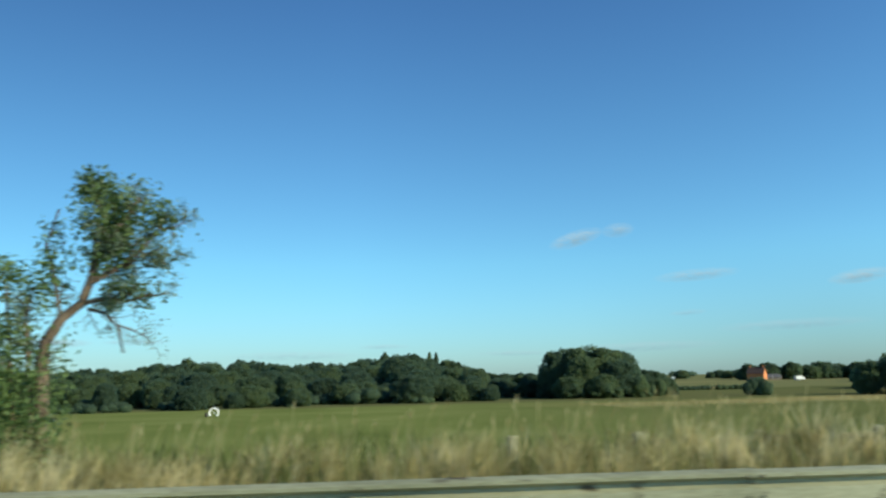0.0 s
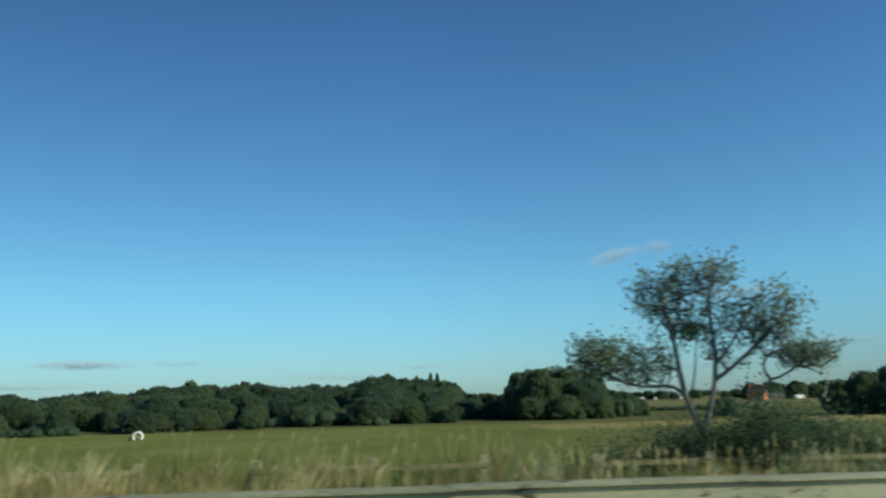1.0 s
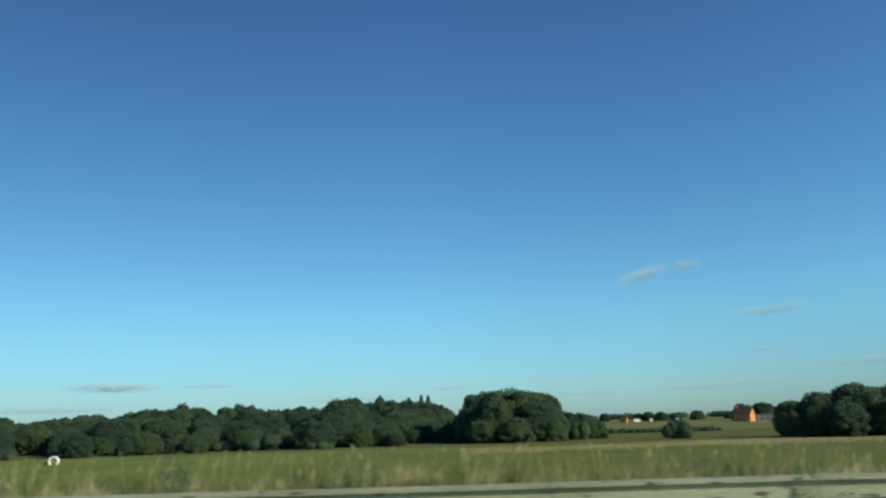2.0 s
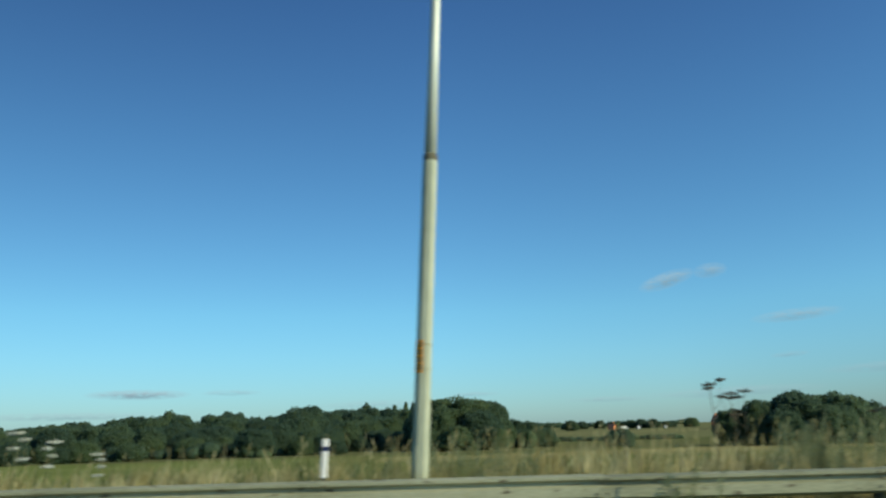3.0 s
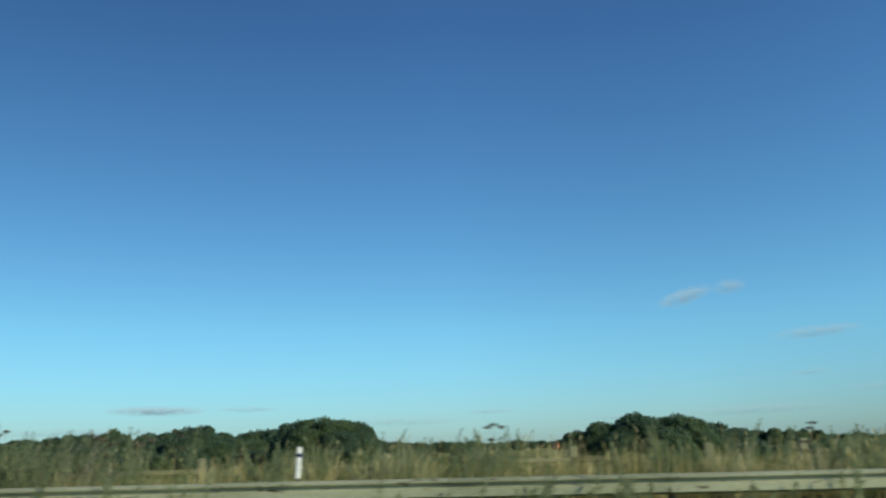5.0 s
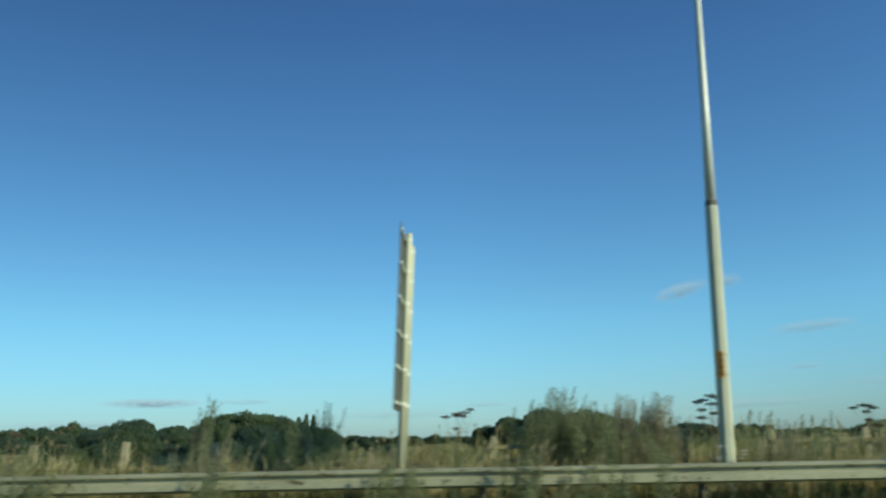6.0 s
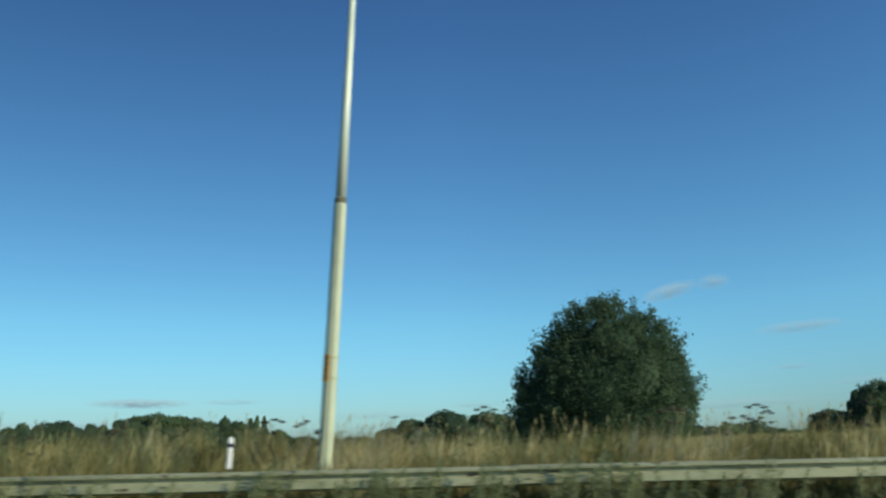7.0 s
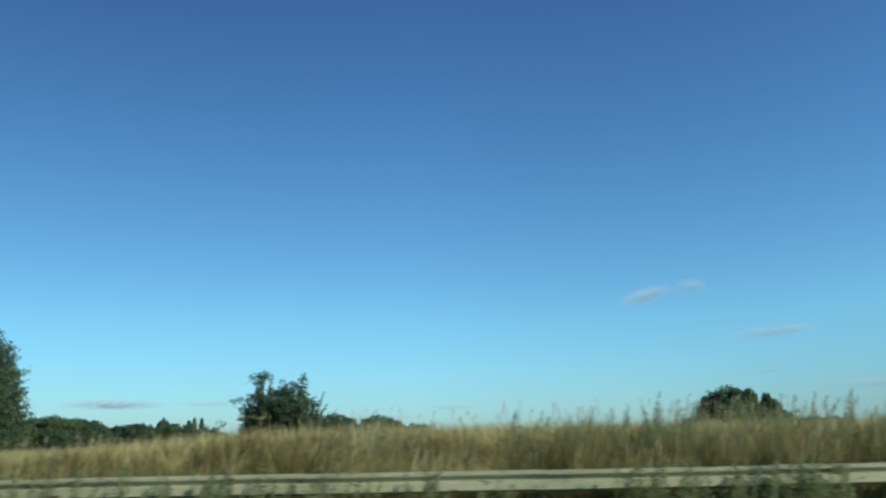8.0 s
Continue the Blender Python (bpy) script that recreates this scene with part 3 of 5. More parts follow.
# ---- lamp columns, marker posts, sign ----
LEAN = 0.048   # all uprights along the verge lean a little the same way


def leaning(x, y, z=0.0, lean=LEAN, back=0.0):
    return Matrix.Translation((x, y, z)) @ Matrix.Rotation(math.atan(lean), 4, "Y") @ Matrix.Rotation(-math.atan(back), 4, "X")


def lamp_column(jointed):
    label = "tall grey painted steel lamp column behind the crash barrier" if jointed else "tall tapering pale grey lamp column in one piece"
    root = thing("lamp_column", label, "lamp column", group="lamp columns along the road")
    bm = bmesh.new()
    if jointed:
        lathe(bm, [(-0.6, 0.121), (0.35, 0.121), (5.05, 0.110), (5.12, 0.104)], 8, math.pi / 8)
        part("base_shaft", bm, M_COLUMN, root)
        bm = bmesh.new()
        lathe(bm, [(5.10, 0.098), (5.13, 0.104), (5.19, 0.104), (5.22, 0.092)], 16)
        part("joint_collar", bm, M_STEEL_DARK, root, smooth=True)
        bm = bmesh.new()
        lathe(bm, [(5.18, 0.090), (7.0, 0.074), (10.0, 0.052), (10.02, 0.03)], 16)
        part("upper_shaft", bm, M_COLUMN_UP, root, smooth=True)
    else:
        lathe(bm, [(-0.6, 0.128), (0.35, 0.128), (5.0, 0.098), (10.0, 0.062), (10.03, 0.03)], 12, math.pi / 12)
        part("shaft", bm, M_COLUMN, root, smooth=True)
    bm = bmesh.new()
    a = math.radians(-27)
    turn = Matrix.Rotation(a, 4, "Z")
    box(bm, -0.055, -0.137, 2.04, 0.055, -0.128, 2.48, 0.003, turn)
    plate = part("number_plate", bm, M_PLATE, root, "orange plate with dark bars")
    bm = bmesh.new()
    for i in range(4):
        z = 2.09 + i * 0.10
        box(bm, -0.030, -0.1405, z, 0.030, -0.137, z + 0.014, 0, turn)
        box(bm, -0.030, -0.1405, z + 0.045, 0.030, -0.137, z + 0.06, 0, turn)
        box(bm, 0.016, -0.1405, z + 0.014, 0.030, -0.137, z + 0.045, 0, turn)
    part("plate_bars", bm, M_BLACK, plate)
    for z in (2.09, 2.42):
        bm = bmesh.new()
        lathe(bm, [(z, 0.123), (z + 0.018, 0.123)], 8, math.pi / 8)
        part("strap", bm, M_STEEL, root)
    bm = bmesh.new()
    box(bm, -0.040, -0.119, 0.62, 0.040, -0.108, 1.12, 0.004, Matrix.Rotation(math.radians(-45), 4, "Z"))
    part("service_door", bm, M_COLUMN, root)
    return root


LAMP_Y = 9.39
first = lamp_column(False)
jointed = lamp_column(True)
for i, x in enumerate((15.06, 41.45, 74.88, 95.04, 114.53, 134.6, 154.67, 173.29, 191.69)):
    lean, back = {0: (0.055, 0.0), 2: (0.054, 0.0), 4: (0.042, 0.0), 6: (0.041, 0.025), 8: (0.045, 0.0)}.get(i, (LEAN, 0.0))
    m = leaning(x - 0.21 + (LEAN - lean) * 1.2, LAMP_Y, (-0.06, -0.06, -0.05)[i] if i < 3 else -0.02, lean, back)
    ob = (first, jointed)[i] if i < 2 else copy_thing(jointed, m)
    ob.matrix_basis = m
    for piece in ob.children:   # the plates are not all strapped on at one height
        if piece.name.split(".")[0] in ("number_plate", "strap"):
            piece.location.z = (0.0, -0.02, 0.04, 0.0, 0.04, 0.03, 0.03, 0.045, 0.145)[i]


def marker_post():
    root = thing("marker_post", "white plastic marker post with a dark band on the barrier", "marker post", group="marker posts on the barrier")
    bm = bmesh.new()
    box(bm, -0.034, -0.02, 0.0, 0.034, 0.02, 0.44, 0.012)
    body = part("post_body", bm, M_WHITE, root)
    bm = bmesh.new()
    box(bm, -0.037, -0.023, 0.29, 0.037, 0.023, 0.36, 0.012)
    part("reflector_band", bm, M_NAVY, body, "dark blue band")
    bm = bmesh.new()
    box(bm, -0.03, -0.012, -0.20, 0.03, 0.014, 0.0, 0.003)
    part("bracket", bm, M_STEEL_DARK, root)
    return root


first = marker_post()
for i, x in enumerate((19.46, 73.64, 122.7, 171.97)):
    m = leaning(x, 7.90, 0.77)
    if i == 0:
        first.matrix_basis = m
    else:
        copy_thing(first, m)


def road_sign():
    root = thing("road_sign", "large blue road sign on two galvanised posts, grey back", "road sign")
    root.matrix_basis = leaning(149.12 - 0.16, 8.81, 0)
    w, z0, z1 = 2.37, 1.63, 4.75
    bm = bmesh.new()
    box(bm, -0.004, 0, z0, 0.004, w, z1, 0.002)
    panel = part("panel_back", bm, M_SIGN_BACK, root, "dull grey aluminium")
    bm = bmesh.new()
    box(bm, -0.009, 0.01, z0 + 0.01, -0.005, w - 0.01, z1 - 0.01)
    face = part("sign_face", bm, M_SIGN_BLUE, root, "dark blue face with pale diagonal lines")
    for y0, za, yb, zb in ((0.35, 4.5, 0.9, 3.4), (0.55, 3.6, 1.2, 2.5), (1.3, 4.2, 1.6, 2.9), (0.5, 2.6, 0.9, 1.8)):
        bm = bmesh.new()
        d = Vector((0, yb - y0, zb - za))
        side = Vector((0, -d.z, d.y)).normalized() * 0.035
        a, b = Vector((-0.0125, y0, za)), Vector((-0.0125, yb, zb))
        lo = [a - side, b - side, b + side, a + side]
        back = [bm.verts.new(p + Vector((0.003, 0, 0))) for p in lo]
        frnt = [bm.verts.new(p) for p in lo]
        bm.faces.new(frnt[::-1])
        for i in range(4):
            j = (i + 1) % 4
            bm.faces.new((back[i], back[j], frnt[j], frnt[i]))
        part("route_line", bm, M_SIGN_LINE, face)
    # rails and clamps in pale metal, the glint of the bolts put into the colour
    for i in range(6):
        z = z0 + 0.12 + i * (z1 - z0 - 0.24) / 5
        bm = bmesh.new()
        box(bm, 0.005, 0.0, z - 0.025, 0.04, w, z + 0.025, 0.004)
        part("back_rail", bm, M_COLUMN_UP, root)
    for y in (0.80, 1.78):
        bm = bmesh.new()
        lathe(bm, [(-0.5, 0.057), (z1 - 0.03, 0.057), (z1, 0.045)], 14)
        ob = part("sign_post", bm, M_COLUMN, root, smooth=True)
        ob.location = (0.094, y, 0)
        for i in range(6):
            z = z0 + 0.12 + i * (z1 - z0 - 0.24) / 5
            bm = bmesh.new()
            lathe(bm, [(z - 0.03, 0.062), (z + 0.03, 0.062)], 14)
            part("clamp", bm, M_COLUMN_UP, ob)


road_sign()


# ---- timber fence ----
def fence_y(x):
    """The fence runs a little nearer to the road farther on."""
    return 12.3 - 0.9 * float(smooth01(40, 140, x))


def fence():
    root = thing("fence", "weathered timber post and rail fence in tall grass", "fence")
    bm = bmesh.new()
    vs = box(bm, -0.065, -0.05, -0.6, 0.065, 0.05, 1.0, 0.010)
    me_post = bpy.data.meshes.new("fence_post")
    bm.to_mesh(me_post)
    bm.free()
    me_post.materials.append(M_WOOD)
    bm = bmesh.new()
    box(bm, -0.92, -0.088, -0.04, 0.92, -0.053, 0.04, 0.006)
    me_rail = bpy.data.meshes.new("rail")
    bm.to_mesh(me_rail)
    bm.free()
    me_rail.materials.append(M_WOOD_RAIL)
    rng = random.Random(9)
    stretches = ((31.64 - 17 * 1.735, 38.0, 1.735), (97.55 - 1.74, 128.0, 1.74), (143.68 - 8 * 1.76, 160.0, 1.76))
    for x, end, gap in stretches:
        while x < end:
            top = 0.72 - 0.06 * float(smooth01(18, 30, x)) + 0.26 * float(smooth01(60, 100, x)) + 0.28 * float(smooth01(105, 140, x))
            y = fence_y(x)
            p = part_mesh("fence_post", me_post, None, root)
            p.location = (x, y, top - 1.0 + rng.uniform(-0.03, 0.04))
            p.rotation_euler = (rng.uniform(-0.04, 0.04), rng.uniform(-0.01, 0.05), rng.uniform(-0.1, 0.1))
            for drop in (0.12 + 0.10 * float(smooth01(60, 130, x)), 0.50):
                if rng.random() < 0.45 and not (27.5 < x < 35.0 and drop < 0.3):
                    continue
                r = part_mesh("rail", me_rail, None, root)
                r.location = (x + gap / 2, y, top - drop + rng.uniform(-0.02, 0.02))
                r.rotation_euler = (0, rng.uniform(-0.015, 0.015), 0)
            x += gap


fence()


# ---- far trees ----
def unit_high(me):
    """Squeezes a crown so that its top lies one unit up."""
    top = max(v.co.z for v in me.vertices)
    for v in me.vertices:
        v.co.z /= top
    return me


def oak(seed, name="tree", spread=0.46):
    """A broad domed tree one unit high: a wide crown of overlapping leafy boughs over a short trunk."""
    rng = np.random.default_rng(seed)
    root = thing(name, "dark green broadleaf tree at the field's edge", "tree", group="trees of the far woods")
    bm = bmesh.new()
    lathe(bm, [(-0.03, 0.035), (0.06, 0.024), (0.40, 0.018)], 7)
    part("trunk", bm, M_BARK, root)
    bodies = [((0, 0, 0.42), (spread * 0.86, spread * 0.86, 0.50))]
    for i in range(58):
        a, z, s = i * 2.4 + rng.uniform(-0.5, 0.5), rng.uniform(0.06, 0.84), rng.uniform(0.04, 0.115)
        r = spread * rng.uniform(0.62, 0.92) * math.sqrt(max(0.03, 1.0 - 1.02 * z * z)) if z > 0.3 else spread * rng.uniform(0.7, 0.95)
        bodies.append(((r * math.cos(a), r * math.sin(a), z), (s * spread * 2.0, s * spread * 2.0, s)))
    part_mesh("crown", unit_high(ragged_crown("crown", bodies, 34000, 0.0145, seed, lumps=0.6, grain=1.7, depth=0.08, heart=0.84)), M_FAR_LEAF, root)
    return root


def poplar(seed):
    root = thing("slender_tree", "slender dark tree rising above the woods", "tree", group="trees of the far woods")
    bm = bmesh.new()
    lathe(bm, [(-0.03, 0.02), (0.5, 0.012)], 7)
    part("trunk", bm, M_BARK, root)
    rng = np.random.default_rng(seed)
    lobes = [((rng.uniform(-0.01, 0.01), 0, z), (r, r, 0.14)) for z, r in ((0.25, 0.08), (0.42, 0.10), (0.60, 0.105), (0.77, 0.085), (0.90, 0.05))]
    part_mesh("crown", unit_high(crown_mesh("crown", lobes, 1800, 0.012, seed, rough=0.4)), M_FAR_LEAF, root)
    return root


def scrub(seed):
    """A low spreading thicket one unit high, leafy to the ground."""
    rng = np.random.default_rng(seed)
    root = thing("thicket", "low dark green thicket along a field boundary", "bush", group="thickets in the fields")
    bm = bmesh.new()
    for i in range(5):
        v = bmesh.ops.create_cone(bm, cap_ends=True, segments=6, radius1=0.03, radius2=0.015, depth=0.5)["verts"]
        bmesh.ops.translate(bm, vec=(rng.uniform(-0.5, 0.5), rng.uniform(-0.2, 0.2), 0.2), verts=v)
    tagged(part("stems", bm, M_BARK, root), kind="stuff")
    lobes = []
    for i in range(8):
        s = rng.uniform(0.28, 0.45)
        lobes.append(((rng.uniform(-0.8, 0.8), rng.uniform(-0.4, 0.4), rng.uniform(0.25, 0.55)), (s * 1.3, s, s)))
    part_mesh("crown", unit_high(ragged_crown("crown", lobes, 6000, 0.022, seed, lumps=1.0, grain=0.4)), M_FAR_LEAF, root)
    return root


OAKS = [oak(s, spread=w) for s, w in ((11, 0.46), (12, 0.52), (13, 0.42), (14, 0.48), (15, 0.54), (16, 0.50))]
POPLARS = [poplar(21), poplar(22)]
SCRUBS = [scrub(31), scrub(32), scrub(33)]
USED = set()


def plant(kinds, x, y, top, wide, rng):
    """Stands one of the kinds at x, y with its top at that height, so wide across."""
    ob = kinds[rng.randrange(len(kinds))]
    z = float(ground_z(x, y)) - 0.1
    h = top - z
    base_w = {"tree": 1.0, "slender_tree": 0.21, "thicket": 2.2}[ob.name.split(".")[0]]
    s = min(wide, (2.6 if kinds is SCRUBS else 1.5) * h) / base_w
    m = Matrix.LocRotScale((x, y, z), Euler((0, 0, rng.uniform(0, 6.28) if kinds is not SCRUBS else rng.uniform(-0.3, 0.3))), (s, s, h))
    if ob.name in USED:
        return copy_thing(ob, m @ Matrix.Diagonal((*[1 / k for k in ob.scale], 1)))
    USED.add(ob.name)
    ob.matrix_basis = m
    return ob


def far_woods():
    rng = random.Random(77)
    # the wood beyond the meadow rises from a low edge to the skyline of its back rows, given for 500 m
    line_x = [-540, -206, -199, -190, -178, -150, -141, -135, -124, -112, -54, -40, -20, -8, 4, 14, 32, 58, 65, 71, 94, 130, 170]
    line_z = [9.0, 10.2, 10.6, 6.2, 8.2, 11.0, 10.6, 7.2, 11.6, 13.8, 13.2, 11.0, 12.4, 11.4, 13.4, 14.6, 14.8, 13.2, 10.6, 4.6, 3.4, 3.0, 2.4]

    def skyline(x, y):
        """Height at distance y that just reaches the skyline of the back rows."""
        k = 500 / y
        return 1.5 + (float(np.interp(40 + (x - 40) * k, line_x, line_z)) - 1.5) / k
    for i in range(96):          # back rows
        x = -235 + i * 3.8 + rng.uniform(-1.5, 1.5)
        y = 500 + rng.uniform(-25, 40)
        plant(OAKS, x, y, skyline(x, y) + 1.2 - abs(rng.gauss(0, 0.8)), rng.uniform(9, 17), rng)
    for i in range(34):          # tall middle of the wood
        x = -205 + i * 7.8 + rng.uniform(-3, 3)
        y = 405 + rng.uniform(-25, 30)
        if x < 54:
            plant(OAKS, x, y, skyline(x, y) + 0.2 - rng.uniform(0.3, 3.6), rng.uniform(14, 22), rng)
    for i in range(34):
        x = -165 + i * 6.4 + rng.uniform(-3, 3)
        y = 325 + rng.uniform(-20, 25)
        if x < 50:
            plant(OAKS, x, y, min(skyline(x, y) - 0.4, rng.uniform(3.0, 8.0)), rng.uniform(13, 21), rng)
    for i in range(32):
        x = -140 + i * 5.9 + rng.uniform(-3, 3)
        y = 262 + 0.12 * max(0, x + 60) + rng.uniform(-10, 14)
        plant(OAKS, x, y, rng.uniform(0.4, 5.2), rng.uniform(11, 19), rng)
    for i in range(42):          # low bushy edge
        x = -125 + i * 4.1 + rng.uniform(-4, 4)
        y = 220 + 0.30 * max(0, x + 70) + rng.uniform(-5, 16)
        kinds = SCRUBS if rng.random() < 0.4 else OAKS
        plant(kinds, x, y, rng.uniform(-3.4, -0.2) if kinds is SCRUBS else rng.uniform(-1.6, 3.6) - 0.8 * float(smooth01(10, 50, x)), rng.uniform(7, 18), rng)
    # trees that stand out above the wood
    for x, y, top, wide in ((-106.5, 547, 18.8, 11), (-77.5, 587, 18.3, 13), (-70, 589, 17.2, 11), (23, 568, 21.4, 14), (30, 572, 17.0, 12), (9, 556, 16.2, 16)):
        plant(OAKS, x, y, top, wide, rng)
    for x, y, top, wide in ((43.5, 559, 18.3, 7.0), (52.0, 541, 19.6, 5.6), (56.5, 542, 19.3, 5.2)):
        plant(POPLARS, x, y, top, wide, rng)
    # round tree and the great clump at the end of the wood
    plant(OAKS[:1], 20.5, 323, 12.0, 25, rng)
    plant(OAKS[4:5], 81, 270, 12.2, 28, rng)
    for x, y, top, wide in ((71.0, 271, 11.4, 16), (91.5, 272, 10.4, 17), (76, 262, 9.0, 16), (87, 260, 7.5, 16), (65.5, 268, 5.6, 9), (98.5, 274, 4.2, 11), (104.5, 275, 3.4, 11), (110, 277, 1.0, 9), (80, 255, 2.4, 13), (70, 257, 2.0, 11), (92, 258, 1.6, 12)):
        plant(OAKS, x, y, top, wide, rng)
    for i in range(9):           # low growth between the wood and the clump
        plant(OAKS, 42 + i * 3.0 + rng.uniform(-1, 1), 286 + rng.uniform(-12, 14), rng.uniform(-0.6, 2.0), rng.uniform(7, 11), rng)
    # low trees past the clump, towards the house and beyond
    for i in range(50):
        plant(OAKS, 60 + i * 8.6 + rng.uniform(-4, 4), 640 + rng.uniform(-50, 90), rng.uniform(2.8, 5.8), rng.uniform(13, 22), rng)
    for i in range(22):
        plant(OAKS, 231 + i * 4.6 + rng.uniform(-2, 2), 462 + rng.uniform(-6, 10), rng.uniform(5.2, 8.4), rng.uniform(9, 15), rng)
    for i in range(18):
        x = 96 + i * 9 + rng.uniform(-3, 3)
        if not 128 < x < 236:
            plant(OAKS, x, 372 + rng.uniform(-12, 12), rng.uniform(-1.2, 1.3), rng.uniform(9, 15), rng)
    for x, y, top, wide in ((202, 298, 2.6, 14), (209, 300, 3.6, 15), (216, 303, 3.8, 14), (224, 305, 3.2, 15)):
        plant(OAKS, x, y, top, wide, rng)
    # copse
    plant(OAKS[3:4], 176, 231, 9.8, 19, rng)
    plant(OAKS[1:2], 189, 233, 9.2, 19, rng)
    for x, y, top, wide in ((160, 236, 5.2, 12), (166.5, 233, 7.4, 14), (199, 238, 6.8, 14), (207, 240, 4.6, 12), (170, 226, 4.6, 14), (183, 224, 5.4, 15), (194, 227, 4.0, 12)):
        plant(OAKS, x, y, top, wide, rng)
    # clumps farther along
    for x, y, top, wide in ((258.2, 157, 10.4, 9.0), (261.2, 158, 11.4, 11), (264.4, 157, 10.8, 9.5), (269.6, 158, 9.8, 7.0), (255, 158, 5.4, 9), (260, 154, 8.4, 10), (266, 155, 7.4, 11), (273.5, 159, 6.6, 9), (279, 160, 5.2, 9), (300, 150, 7.5, 12), (228, 150, 3.2, 10), (236, 160, 3.6, 12), (290, 240, 8.0, 16), (310, 260, 8.4, 16), (330, 250, 7.0, 15)):
        plant(OAKS, x, y, top, wide, rng)
    # a long low hedge on the far side of the level field
    for i in range(16):
        plant(SCRUBS, 192 + i * 7 + rng.uniform(-3, 3), 176 + rng.uniform(-5, 5), rng.uniform(1.0, 1.8), rng.uniform(12, 18), rng)
    # a clipped hedge and single thickets between the fields
    for i in range(30):
        plant(SCRUBS, 116 + i * 1.75 + rng.uniform(-0.6, 0.6), 318 + rng.uniform(-2, 2), rng.uniform(-3.3, -2.7), rng.uniform(7, 9), rng)
    for x, y, top, wide in ((129.6, 250, 0.9, 9.5), (103.5, 268, 0.4, 8), (219.5, 419, -0.4, 3.2)):
        plant(SCRUBS, x, y, top, wide, rng)


far_woods()


def horizon_woods():
    """The last wooded ridges, too far to tell one tree from another."""
    rng = np.random.default_rng(8)
    lobes = []
    for i in range(240):
        x = -1500 + i * 17 + rng.uniform(-8, 8)
        y = rng.uniform(950, 1250)
        z = float(ground_z(x, y))
        r = rng.uniform(10, 20)
        lobes.append(((x, y, z + 3), (r, r, rng.uniform(2.2, 4.8))))
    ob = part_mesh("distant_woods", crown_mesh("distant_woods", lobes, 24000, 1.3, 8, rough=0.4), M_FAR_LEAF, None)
    tagged(ob, "low wooded ridge along the horizon", "woods", kind="stuff")


horizon_woods()


# ---- house and other far buildings ----
def gable_block(bm_wall, bm_roof, x0, y0, x1, y1, z0, eave, ridge, along_x):
    box(bm_wall, x0, y0, z0, x1, y1, eave)
    o = 0.35
    if along_x:
        ym = (y0 + y1) / 2
        pts = [(x0, y0, eave), (x0, y1, eave), (x0, ym, ridge), (x1, y0, eave), (x1, y1, eave), (x1, ym, ridge)]
    else:
        xm = (x0 + x1) / 2
        pts = [(x0, y0, eave), (x1, y0, eave), (xm, y0, ridge), (x0, y1, eave), (x1, y1, eave), (xm, y1, ridge)]
    v = [bm_wall.verts.new(p) for p in pts]
    for f in ((0, 1, 2), (5, 4, 3)):
        bm_wall.faces.new([v[i] for i in f])
    for a, b in ((0, 2), (1, 2)):
        p, q = Vector(pts[a]), Vector(pts[b])
        r, s = Vector(pts[a + 3]), Vector(pts[b + 3])
        out = (p - q).normalized() * o
        end = (r - p).normalized() * 0.3
        quad = [p + out - end, q - end, s + end, r + out + end]
        lo = [bm_roof.verts.new(c + Vector((0, 0, 0.03))) for c in quad]
        hi = [bm_roof.verts.new(c + Vector((0, 0, 0.22))) for c in quad]
        bm_roof.faces.new(lo[::-1]), bm_roof.faces.new(hi)
        for i in range(4):
            j = (i + 1) % 4
            bm_roof.faces.new((lo[i], lo[j], hi[j], hi[i]))


def house(x, y, name, label, wall, roof, sx, sy, eave, ridge, cross=False, chimneys=(), turn=0.0):
    z = float(ground_z(x, y)) - 0.15
    root = thing(name, label, "house", (x, y, z))
    root.rotation_euler = (0, 0, turn)
    bw, br = bmesh.new(), bmesh.new()
    gable_block(bw, br, -sx / 2, -sy / 2, sx / 2, sy / 2, 0, eave, ridge, True)
    if cross:
        gable_block(bw, br, sx * 0.12, -sy / 2 - 1.6, sx * 0.50, -sy / 2 + 2.0, 0, eave + 0.9, ridge + 0.5, False)
    part("wall", bw, wall, root)
    rf = part("roof", br, roof, root)
    for cx in chimneys:
        bm = bmesh.new()
        box(bm, cx - 0.4, -0.35, ridge - 1.0, cx + 0.4, 0.35, ridge + 1.1, 0.03)
        box(bm, cx - 0.47, -0.42, ridge + 0.95, cx + 0.47, 0.42, ridge + 1.12, 0.02)
        part("chimney", bm, wall, rf)
    n = max(2, int(sx / 3))
    for i in range(n):
        cx = -sx / 2 + (i + 0.5) * sx / n
        for z0 in ((0.9, 3.4) if cross and sx * 0.12 < cx - 0.5 and cx + 0.5 < sx * 0.50 else (0.9,)):
            yy = -sy / 2 - (1.6 if cross and sx * 0.12 < cx < sx * 0.50 else 0.0)
            bm = bmesh.new()
            box(bm, cx - 0.5, yy - 0.04, z0, cx + 0.5, yy + 0.05, z0 + 1.25, 0.01)
            w = part("window", bm, M_RENDER, root)
            bm = bmesh.new()
            box(bm, cx - 0.42, yy - 0.05, z0 + 0.08, cx + 0.42, yy - 0.043, z0 + 1.17)
            part("pane", bm, M_GLASS, w)
    return root


